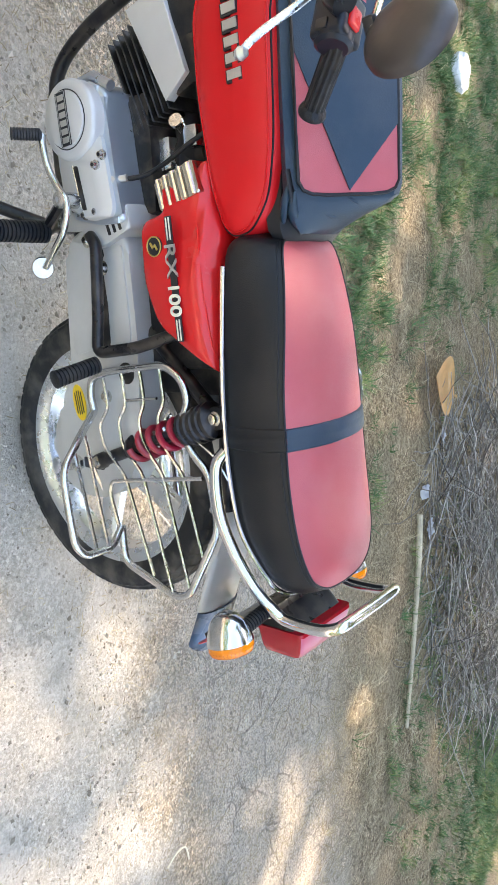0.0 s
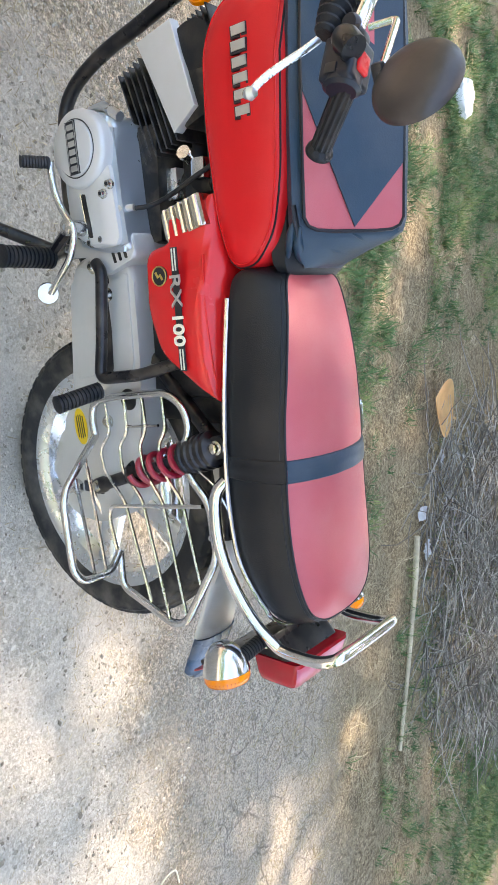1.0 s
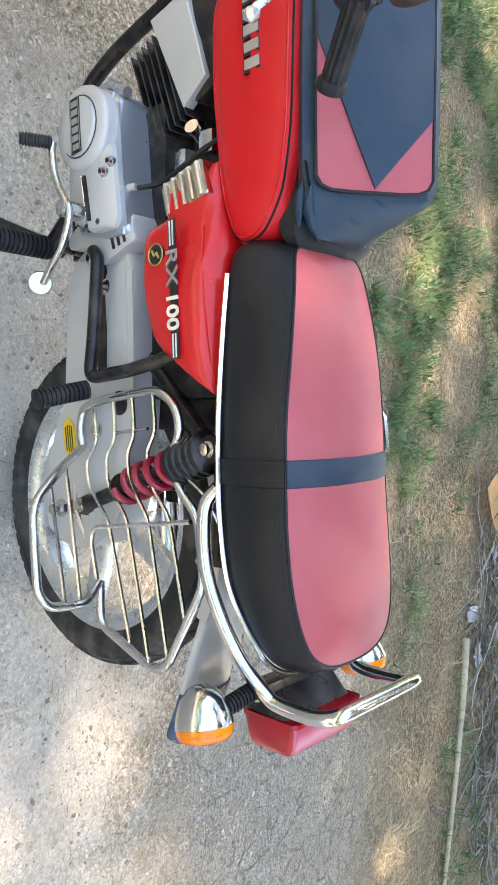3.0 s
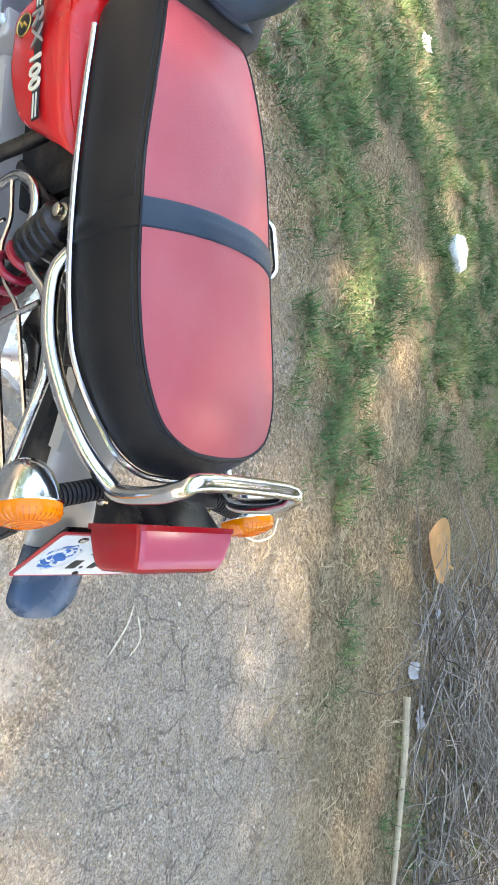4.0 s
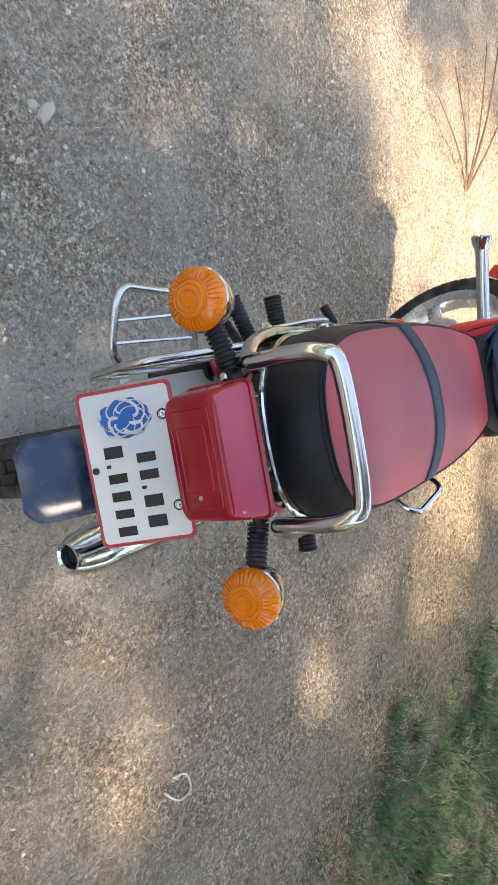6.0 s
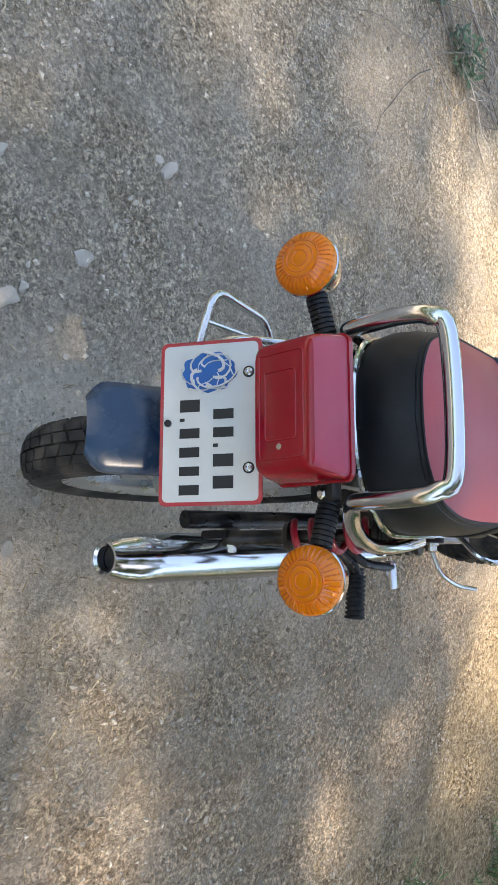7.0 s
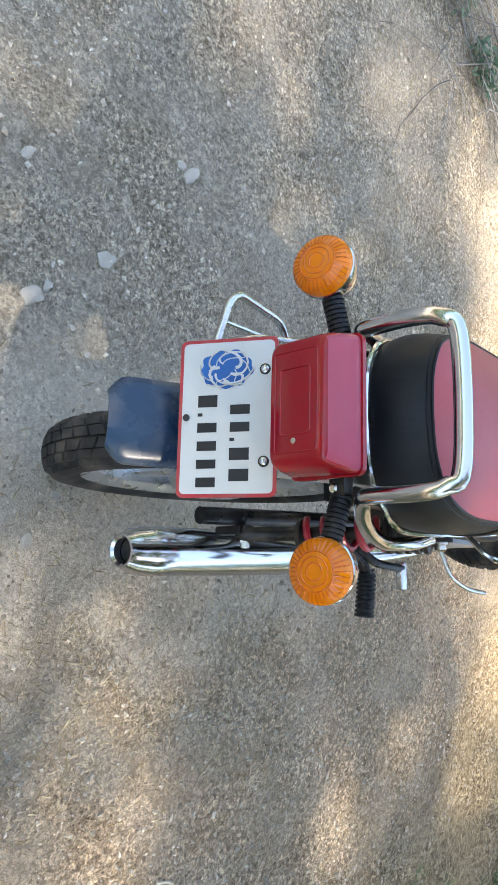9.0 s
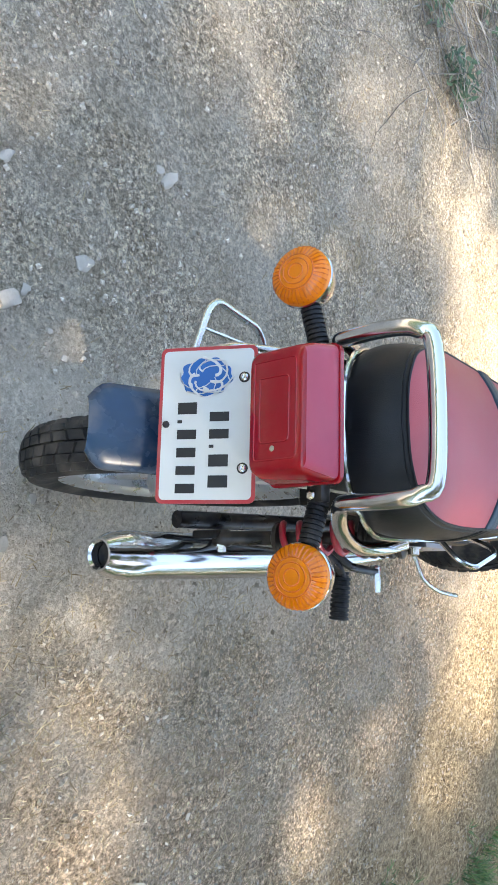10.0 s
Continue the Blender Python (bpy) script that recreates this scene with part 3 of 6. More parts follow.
# ---- chain case on the left ----
def rounded(outline, r, steps=4):
    pts = [V(x, z, 0) for x, z in outline]
    pts = [pts[-1]] + pts + [pts[0]]
    out = []
    for a, b, c in zip(pts, pts[1:], pts[2:]):
        d0, d1 = a - b, c - b
        k = min(r, d0.length * 0.45, d1.length * 0.45)
        p, q = b + d0.normalized() * k, b + d1.normalized() * k
        for s in range(steps + 1):
            u = s / steps
            w = (1 - u) ** 2 * p + 2 * u * (1 - u) * b + u * u * q
            out.append((w.x, w.y))
    return out


case = part("chain_case", slab(rounded([(0.455, 0.340), (0.455, 0.507), (0.25, 0.512), (0.06, 0.495), (-0.02, 0.455), (-0.058, 0.38), (-0.05, 0.29), (0.0, 0.235), (0.09, 0.235), (0.15, 0.315), (0.30, 0.325)], 0.05), 0.06, 0.118, 0.012), GREY_PAINT, bike, "full grey chain case, dusty")
m = Matrix.Translation((0.134, 0.1185, 0.333)) @ SIDE @ Matrix.Rotation(radians(8), 4, "Z")
stk = part("sticker", turn([(0.0, 0.0), (0.036, 0.0), (0.036, 0.0014), (0.0, 0.0014)], m @ Matrix.Diagonal((1, 0.5, 1, 1)), 32), YELLOW, case, "yellow oval sticker with dark bars")
for y in (-0.009, -0.003, 0.003, 0.009):
    w = 0.030 * math.sqrt(max(0.05, 1 - (y / 0.018) ** 2))
    flat_mark("sticker_bar", -w * 0.8, w * 0.8, y - 0.0012, y + 0.0012, INK, stk, m, 0.0014)
part("case_hole", turn([(0.0, 0.0), (0.020, 0.0), (0.020, 0.002), (0.017, 0.001), (0.0, 0.001)], Matrix.Translation((0.195, 0.1175, 0.475)) @ SIDE, 24), ENGINE_BLACK, case)
rear_cover = part("rear_cover", slab(rounded([(0.490, 0.372), (0.490, 0.528), (0.446, 0.534), (0.434, 0.500), (0.418, 0.452), (0.424, 0.432), (0.450, 0.425), (0.455, 0.352)], 0.012), 0.06, 0.134, 0.006), GREY_PAINT, case, "grey cover with three slots")
for k in range(3):
    x, z = 0.449 + 0.0035 * k, 0.476 + 0.0140 * k
    part("louvre", slab(rounded([(x - 0.011, z + 0.004), (x + 0.011, z - 0.003), (x + 0.012, z + 0.004), (x - 0.010, z + 0.011)], 0.002), 0.129, 0.1346, 0.0), ENGINE_BLACK, rear_cover)
part("case_panel", slab(rounded([(0.405, 0.440), (0.425, 0.495), (0.26, 0.498), (0.235, 0.490), (0.235, 0.452)], 0.012), 0.10, 0.1215, 0.003), GREY_PAINT, case)
part("case_recess", slab(rounded([(0.432, 0.424), (0.418, 0.444), (0.245, 0.440), (0.236, 0.420), (0.30, 0.410)], 0.01), 0.10, 0.1195, 0.001), ENGINE_BLACK, case)
part("case_panel", slab(rounded([(0.440, 0.352), (0.425, 0.412), (0.24, 0.398), (0.225, 0.335), (0.30, 0.338)], 0.015), 0.10, 0.1205, 0.002), GREY_PAINT, case)
for x, z in ((0.385, 0.442), (0.436, 0.405), (0.150, 0.415)):
    part("case_bolt", turn([(0.013, 0.0), (0.013, 0.006), (0.009, 0.009), (0.006, 0.013), (0.0, 0.013)], Matrix.Translation((x, 0.116, z)) @ SIDE, 16), STEEL_VENT, case)

# ---- swinging arm, frame, footrest bracket ----
frame_ob = part("frame", bar(curve_pts([V(-0.05, 0.075, 0.66), V(0.10, 0.08, 0.675), V(0.25, 0.075, 0.69), V(0.40, 0.06, 0.72), V(0.60, 0.035, 0.78), V(0.86, 0.0, 0.84)], 5), 0.014, 12), BLACK_PAINT, bike, "black painted tubular frame")
part("frame_tube", bar(curve_pts([V(-0.05, -0.075, 0.66), V(0.10, -0.08, 0.675), V(0.25, -0.075, 0.69), V(0.40, -0.06, 0.72), V(0.60, -0.035, 0.78), V(0.86, 0.0, 0.84)], 5), 0.014, 12), BLACK_PAINT, frame_ob)
for s in (1, -1):
    part("frame_tube", bar(round_pts([V(0.10, s * 0.085, 0.68), V(0.30, s * 0.075, 0.47), V(0.42, s * 0.06, 0.36), V(0.46, s * 0.05, 0.30)], 0.05), 0.013, 12), BLACK_PAINT, frame_ob)
    part("swinging_arm", bar([V(-0.015, s * 0.085, 0.305), V(0.38, s * 0.07, 0.36)], 0.016, 12), BLACK_PAINT, frame_ob)
part("down_tube", bar(curve_pts([V(0.925, 0, 0.80), V(0.889, 0.025, 0.610), V(0.852, 0.03, 0.478), V(0.812, 0.035, 0.352), V(0.755, 0.045, 0.280), V(0.66, 0.05, 0.265), V(0.46, 0.05, 0.270)], 6), 0.0135, 12), BLACK_PAINT, frame_ob, "black front down tube")
# pillion footrest loop
part("footrest_loop", bar(round_pts([V(0.44, 0.142, 0.44), V(0.425, 0.150, 0.462), V(0.30, 0.152, 0.452), V(0.235, 0.152, 0.44), V(0.245, 0.145, 0.54), V(0.27, 0.11, 0.62)], 0.02), 0.011, 12), BLACK_PAINT, frame_ob, "black footrest loop")


def make_peg(name, a, b, r=0.0145):
    a, b = Vector(a), Vector(b)
    n = max(8, int((b - a).length / 0.0075))
    ln = (b - a).length
    prof = [(r * 0.8, 0)]
    for k in range(n):
        z = ln * k / n
        prof += [(r, z), (r, z + ln / n * 0.6), (r * 0.84, z + ln / n * 0.7), (r * 0.84, z + ln / n * 0.95)]
    return part(name, turn(prof + [(r * 1.05, ln), (r * 1.05, ln + 0.004), (r * 0.6, ln + 0.006), (0.0, ln + 0.006)], along(a, b), 18), RUBBER, bike, "ribbed black rubber footrest")


make_peg("footrest", (0.455, 0.165, 0.345), (0.457, 0.262, 0.340), 0.0195)
make_peg("footrest", (0.216, 0.164, 0.450), (0.200, 0.244, 0.436), 0.0155)
make_peg("footrest", (0.455, -0.165, 0.345), (0.457, -0.262, 0.340), 0.017)
make_peg("footrest", (0.240, -0.180, 0.487), (0.236, -0.252, 0.484), 0.0175)
part("footrest_hanger", bar(round_pts([V(0.17, -0.09, 0.47), V(0.188, -0.135, 0.480), V(0.230, -0.162, 0.486), V(0.240, -0.184, 0.487)], 0.02), 0.011, 10), BLACK_PAINT, frame_ob)
part("footrest_hanger", bar(round_pts([V(0.47, 0.07, 0.31), V(0.47, 0.13, 0.325), V(0.455, 0.168, 0.345)], 0.02), 0.013, 10), BLACK_PAINT, frame_ob)
# side stand, out to the left
stand = part("side_stand", bar(curve_pts([V(0.470, 0.090, 0.275), V(0.495, 0.125, 0.230), V(0.545, 0.200, 0.145), V(0.590, 0.258, 0.078)], 6), [0.0125] * 19, 10), BLACK_PAINT, bike, "black side stand, folded out")
part("stand_foot", bar([V(0.588, 0.255, 0.080), V(0.612, 0.276, 0.058), V(0.652, 0.284, 0.042)], [0.012, 0.014, 0.012], 10), BLACK_PAINT, stand)

# ---- side guard with its foot board (left) ----
def ry(x, z):
    return 0.130


guard_pts = [(-0.100, 0.435), (-0.172, 0.436), (-0.217, 0.570), (-0.205, 0.604), (-0.067, 0.685), (0.029, 0.673), (0.067, 0.632), (0.112, 0.611), (0.150, 0.636), (0.190, 0.625), (0.215, 0.585), (0.198, 0.432), (0.186, 0.390), (0.153, 0.381), (0.121, 0.388)]
P3 = [V(x, ry(x, z), z) for x, z in guard_pts]
side_guard = part("side_guard", bar(round_pts(P3, 0.022), 0.0074, 10), OLD_CHROME, bike, "worn chrome wire guard beside the rear wheel")


def guard_bar(*xz, r=0.0034):
    part("guard_bar", bar(round_pts([V(x, ry(x, z) + 0.001, z) for x, z in xz], 0.014), r, 6), OLD_CHROME, side_guard)


guard_bar((0.186, 0.424), (0.131, 0.431), (0.097, 0.401), (0.055, 0.408), (0.002, 0.460), (-0.186, 0.515))
guard_bar((0.202, 0.476), (0.137, 0.480), (0.109, 0.456), (0.063, 0.459), (0.011, 0.508), (-0.208, 0.562))
guard_bar((0.208, 0.523), (0.146, 0.529), (0.114, 0.510), (0.070, 0.516), (0.015, 0.561), (-0.190, 0.605))
guard_bar((0.214, 0.573), (0.150, 0.579), (0.119, 0.558), (0.066, 0.571), (0.023, 0.610), (-0.128, 0.645))
guard_bar((0.147, 0.483), (0.155, 0.561), r=0.0030)
guard_bar((-0.101, 0.428), (-0.039, 0.412), (-0.012, 0.420), (0.021, 0.657), r=0.0042)
board = [V(0.121, 0.131, 0.388), V(0.088, 0.200, 0.425), V(0.040, 0.258, 0.442), V(-0.030, 0.262, 0.452), V(-0.094, 0.265, 0.464), V(-0.118, 0.246, 0.466), V(-0.130, 0.165, 0.445), V(-0.100, 0.132, 0.436)]
part("foot_board_rim", bar(round_pts(board, 0.025), 0.0072, 10), OLD_CHROME, side_guard, "chrome foot board loop")
for k, (a, b) in enumerate((((0.066, 0.222, 0.434), (-0.123, 0.212, 0.457)), ((0.094, 0.182, 0.416), (-0.128, 0.178, 0.449)))):
    part("foot_board_bar", bar([V(*a), V(*b)], 0.0034, 6), OLD_CHROME, side_guard)
part("guard_stay", bar(round_pts([V(-0.035, 0.125, 0.668), V(-0.035, 0.132, 0.690), V(-0.02, 0.135, 0.702)], 0.01), 0.006, 8), OLD_CHROME, side_guard)
part("guard_stay", bar(round_pts([V(0.10, 0.128, 0.62), V(0.06, 0.130, 0.69), V(0.02, 0.120, 0.705)], 0.02), 0.0022, 6), OLD_CHROME, side_guard)
part("brake_adjuster", bar(round_pts([V(0.045, 0.102, 0.030), V(0.0, 0.108, 0.040), V(-0.06, 0.100, 0.067)], 0.02), 0.008, 8), OLD_CHROME, rear_wheel)
part("axle_nut", turn([(0.016, 0.10), (0.016, 0.118), (0.010, 0.120), (0.010, 0.134), (0.0, 0.134)], Matrix.Rotation(radians(-90), 4, "X"), 6), OLD_CHROME, rear_wheel)

# ---- tank with its cover ----
TO = rounded([(0.408, 0.722), (0.490, 0.699), (0.634, 0.680), (0.745, 0.680), (0.812, 0.696), (0.850, 0.745), (0.846, 0.842), (0.682, 0.840), (0.544, 0.836), (0.460, 0.820), (0.412, 0.772)], 0.035, 5)


def shrink(outline, d):
    cx, cz = sum(p[0] for p in outline) / len(outline), sum(p[1] for p in outline) / len(outline)
    return [(x + (cx - x) * d / abs(0.22) * 0.9, z + (cz - z) * d / 0.08 * 0.95) for x, z in outline]


def tank_side(s):
    """One cheek of the tank: full in the middle, falling away to its edges."""
    bm = bmesh.new()
    rings = []
    for d, y in ((0.0, 0.030), (0.0, 0.088), (0.0015, 0.100), (0.004, 0.107), (0.008, 0.112), (0.016, 0.117), (0.030, 0.122), (0.05, 0.125), (0.07, 0.126)):
        rings.append([V(x, s * (y - 0.050 * max(0, (x - 0.72) / 0.13) ** 2 - 0.012 * max(0, (0.5 - x) / 0.09) ** 2), z) for x, z in shrink(TO, d)])
    return loft(bm, rings)


tank = part("fuel_tank", tank_side(1), RED_COVER, bike, "fuel tank in a stitched red vinyl cover")
part("tank_side", tank_side(-0.8), RED_COVER, tank)


def on_tank(x, z, d):
    return 0.1185 + d - 0.050 * max(0, (x - 0.72) / 0.13) ** 2 - 0.012 * max(0, (0.5 - x) / 0.09) ** 2


for d, y in ((0.0075, 0.1117), (0.0135, 0.1160)):
    o = shrink(TO, d)
    part("seam", bar([V(x, y - 0.050 * max(0, (x - 0.72) / 0.13) ** 2 - 0.012 * max(0, (0.5 - x) / 0.09) ** 2, z) for x, z in o], 0.0016, 5, True), BLACK_VINYL if d < 0.01 else RED_PAINT, tank)
bm = bmesh.new()
rings = []
for x, w, z in ((0.400, 0.070, 0.800), (0.420, 0.092, 0.815), (0.470, 0.100, 0.832), (0.60, 0.104, 0.846), (0.72, 0.102, 0.848), (0.80, 0.088, 0.844), (0.860, 0.050, 0.838)):
    rings.append([V(x, w * math.sin(a), 0.80 + (z - 0.80 + 0.012) * math.cos(a) ** 0.5 if math.cos(a) > 0.01 else 0.795) for a in (math.pi / 2 * (1 - k / 5) for k in range(11))] + [V(x, 0, 0.78)])
loft(bm, rings)
part("tank_top_cover", bm, BLACK_VINYL, tank, "black vinyl top of the tank cover")
tb = Matrix.Translation((0.697, 0, 0.770)) @ SIDE @ Matrix.Rotation(radians(3), 4, "Z")
for k in range(6):
    x = -0.0560 + 0.0224 * k
    y = on_tank(0.697 - x, 0.77, 0.0065)
    flat_mark("badge_letter_bar", x - 0.0072, x + 0.0062, -0.0125, 0.0135, SILVER_BADGE, tank, tb, y - 0.001, 0.003)
    flat_mark("badge_backing", x - 0.0082, x + 0.0100, -0.0155, 0.0145, INK, tank, tb, y - 0.004, 0.0045)

# ---- bag strapped on the tank ----
bag = part("tank_bag", loft(bmesh.new(), [[V(x, y * kw * (0.45 + 0.55 * min(1.0, max(0.0, (x - 0.412) / 0.06)) if y < 0.03 else 1.0), 0.838 + (z - 0.838) * kh) for y, z in ((0.100, 0.832), (0.108, 0.845), (0.102, 0.853), (0.040, 0.899), (-0.030, 0.950), (-0.050, 0.949), (-0.096, 0.895), (-0.104, 0.855), (-0.100, 0.832), (0, 0.825))] for x, kw, kh in ((0.412, 0.62, 0.05), (0.420, 0.72, 0.22), (0.436, 0.84, 0.50), (0.452, 0.95, 0.86), (0.462, 0.99, 0.97), (0.480, 1.0, 1.0), (0.60, 1.02, 1.02), (0.74, 1.0, 1.02), (0.80, 0.95, 1.0), (0.822, 0.86, 0.8), (0.83, 0.7, 0.4))]), NAVY_VINYL, bike, "navy and rose-red vinyl bag strapped on the tank")
A, B = V(0, 0.103, 0.8565), V(0, -0.032, 0.9540)
nrm = (B - A).cross(V(1, 0, 0)).normalized()
nrm = nrm if nrm.z > 0 else -nrm


def on_bag(x, v, h):
    return V(x, 0, 0) + A + (B - A) * v + nrm * (h + 0.0035 * math.sin(math.pi * min(1, max(0, v))) * (1 if h else 1))


def bag_panel(name, outline, h, material):
    """A stitched panel on the bag's slope: outline of (x, share of the slope)."""
    bm = bmesh.new()
    loft(bm, [[on_bag(x, v, h + k) for x, v in outline] for k in (-0.006, 0.0)])
    return part(name, bm, material, bag)


panel = [(0.482, 0.02), (0.470, 0.06), (0.464, 0.14), (0.462, 0.3), (0.462, 0.5), (0.462, 0.7), (0.464, 0.86), (0.470, 0.94), (0.482, 0.98), (0.60, 0.985), (0.72, 0.985), (0.80, 0.97), (0.80, 0.5), (0.80, 0.03), (0.72, 0.015), (0.60, 0.015)]
bag_panel("bag_panel", panel, 0.005, PINK_VINYL)
bag_panel("bag_diamond", [(0.468, 0.49), (0.56, 0.97), (0.68, 0.975), (0.795, 0.965), (0.795, 0.5), (0.795, 0.035), (0.72, 0.022), (0.655, 0.03)], 0.0068, NAVY_VINYL)
part("bag_piping", bar([on_bag(x, v, 0.005) for x, v in panel], 0.0026, 6, True), BLACK_VINYL, bag)
for pts, r in ((((0.470, 0.106, 0.858), (0.450, 0.096, 0.846), (0.430, 0.070, 0.832), (0.414, 0.030, 0.816)), 0.0075), (((0.480, 0.108, 0.848), (0.455, 0.102, 0.836), (0.425, 0.080, 0.815)), 0.006), (((0.458, 0.030, 0.902), (0.450, -0.010, 0.905), (0.448, -0.050, 0.890)), 0.005), (((0.446, 0.060, 0.862), (0.436, 0.010, 0.868), (0.434, -0.040, 0.862)), 0.006), (((0.425, 0.060, 0.832), (0.420, 0.0, 0.832), (0.422, -0.060, 0.828)), 0.007)):
    line = curve_pts([V(*p) for p in pts], 6)
    part("bag_fold", bar(line, [0.001 + r * math.sin(math.pi * k / (len(line) - 1)) for k in range(len(line))], 10), NAVY_VINYL, bag)
part("bag_strap", bar(curve_pts([V(0.50, 0.112, 0.850), V(0.462, 0.104, 0.852), V(0.436, 0.078, 0.842), V(0.416, 0.045, 0.824)], 6), 0.006, 8, flat=0.45), BLACK_VINYL, bag)

# ---- side panel ----
SO = rounded([(0.452, 0.532), (0.464, 0.590), (0.514, 0.578), (0.538, 0.690), (0.525, 0.706), (0.42, 0.715), (0.218, 0.704), (0.200, 0.690), (0.230, 0.634), (0.280, 0.562), (0.350, 0.537)], 0.02, 4)


def bulged(p):
    """The panel stands out from the seat's edge: full below, drawn in to its upper rim."""
    k = 1 - min(1.0, max(0.0, (p.z - 0.645) / 0.062)) ** 1.4
    return p + V(0, 0.029 * k, 0.032 * k)


sp = bmesh.new()
cx, cz = 0.37, 0.635
rings = []
for d, y in ((0.0, 0.06), (0.0, 0.108), (0.02, 0.114), (0.06, 0.118), (0.15, 0.121), (0.4, 0.124), (0.7, 0.126)):
    rings.append([bulged(V(x + (cx - x) * d, y - 0.012 * max(0, (x - 0.40) / 0.1) - 0.004 * max(0, (0.3 - x) / 0.1), z + (cz - z) * d)) for x, z in SO])
loft(sp, rings)
side_panel = part("side_panel", sp, RED_PAINT, bike, "glossy red side panel with a model badge")
part("panel_groove", bar(curve_pts([bulged(V(0.44, 0.117, 0.668)), bulged(V(0.36, 0.1205, 0.672)), bulged(V(0.27, 0.1175, 0.680)), bulged(V(0.225, 0.1125, 0.688))], 5), 0.0022, 6), RED_PAINT, side_panel)
sb = Matrix.Translation((0.355, 0.1535, 0.649)) @ SIDE @ Matrix.Rotation(radians(2.6), 4, "Z")
flat_mark("badge_strip", -0.099, 0.099, -0.0075, 0.0065, INK, side_panel, sb, 0.0, 0.002)
for x0, x1 in ((-0.097, -0.062), (0.063, 0.097)):
    for y in (-0.0035, 0.0025):
        flat_mark("badge_line", x0, x1, y - 0.0011, y + 0.0011, CREAM, side_panel, sb, 0.002, 0.001)
lettering("RX", 0.033, sb @ Matrix.Translation((-0.031, -0.002, 0.003)), SILVER_BADGE, "badge_lettering", side_panel, 0.001, 0.0002, 1.26)
lettering("100", 0.033, sb @ Matrix.Translation((0.031, -0.003, 0.003)), CREAM, "badge_lettering", side_panel, 0.001, 0.0007, 1.12)
gm = Matrix.Translation((0.410, 0.1475, 0.605)) @ SIDE
badge = part("round_badge", turn([(0.0, 0.0), (0.0165, 0.0), (0.0165, 0.003), (0.015, 0.0035), (0.0, 0.0035)], gm, 28), INK, side_panel, "round black and gold badge")
part("badge_ring", bar([gm @ V(0.0155 * math.cos(t), 0.0155 * math.sin(t), 0.0035) for t in (2 * math.pi * k / 28 for k in range(28))], 0.0012, 6, True), GOLD, side_panel)
part("badge_mark", bar([gm @ V(*p) for p in ((-0.006, -0.007, 0.004), (0.002, -0.002, 0.004), (-0.002, 0.003, 0.004), (0.006, 0.008, 0.004))], 0.0022, 6), GOLD, side_panel)
VY, VZ = 0.026, 0.008
vent = part("air_vent", slab(rounded([(0.464, 0.603 + VZ), (0.512, 0.592 + VZ), (0.536, 0.678 + VZ), (0.486, 0.690 + VZ)], 0.004), 0.07, 0.1085 + VY, 0.003), STEEL_VENT, bike, "ribbed bright metal air vent")
for k in range(5):
    u = 0.1 + 0.2 * k
    part("vent_rib", bar([V(0.466 + 0.020 * u, 0.109 + VY, 0.604 + VZ + 0.084 * u), V(0.512 + 0.022 * u, 0.109 + VY, 0.594 + VZ + 0.082 * u)], 0.0045, 8), STEEL_VENT, vent)

# ---- engine ----
crank = part("engine", slab(rounded([(0.690, 0.400), (0.692, 0.468), (0.672, 0.506), (0.605, 0.513), (0.532, 0.519), (0.456, 0.530), (0.456, 0.470), (0.475, 0.392), (0.56, 0.375), (0.64, 0.375)], 0.014), -0.11, 0.142, 0.012, 4), CASTING, bike, "two-stroke engine with bright alloy cases")
part("case_ledge", slab(rounded([(0.680, 0.43), (0.668, 0.497), (0.605, 0.504), (0.600, 0.43)], 0.012), 0.12, 0.151, 0.006), CASTING, crank)
base = rounded([(0.600, 0.405), (0.602, 0.500), (0.482, 0.515), (0.466, 0.507), (0.464, 0.455), (0.492, 0.396), (0.55, 0.392)], 0.012, 4)
face = rounded([(0.600, 0.412), (0.598, 0.474), (0.478, 0.487), (0.472, 0.482), (0.470, 0.453), (0.498, 0.403), (0.55, 0.400)], 0.008, 4)
part("sprocket_cover", loft(bmesh.new(), [[V(x, y, z) for x, z in o] for o, y in ((base, 0.13), (base, 0.150), ([((a[0] + c[0]) / 2, (a[1] + c[1]) / 2) for a, c in zip(base, face)], 0.157), (face, 0.160))]), GREY_PAINT, crank, "grey sprocket cover with a slot")
part("cover_slot", slab(rounded([(0.556, 0.436), (0.556, 0.446), (0.482, 0.460), (0.482, 0.450)], 0.003), 0.15, 0.1612, 0.001), ENGINE_BLACK, crank)
part("slot_lip", bar([V(0.558, 0.1605, 0.434), V(0.481, 0.1605, 0.448)], 0.0014, 6), OLD_CHROME, crank)
mg = Matrix.Translation((0.630, 0.136, 0.440)) @ SIDE
mag = part("magneto_cover", turn([(0.066, 0.0), (0.066, 0.022), (0.064, 0.028), (0.060, 0.031), (0.048, 0.033), (0.0465, 0.0335), (0.0455, 0.037), (0.043, 0.0385), (0.0, 0.0392)], mg, 56), GREY_PAINT, crank, "round pale alloy cover")
part("cover_ring", bar([mg @ V(0.0475 * math.cos(t), 0.0475 * math.sin(t), 0.0333) for t in (2 * math.pi * k / 48 for k in range(48))], 0.0010, 5, True), ENGINE_BLACK, mag)
mb = mg @ Matrix.Rotation(radians(4), 4, "Z")
flat_mark("badge_backing", -0.043, 0.043, -0.013, 0.013, INK, mag, mb, 0.0384, 0.0016)
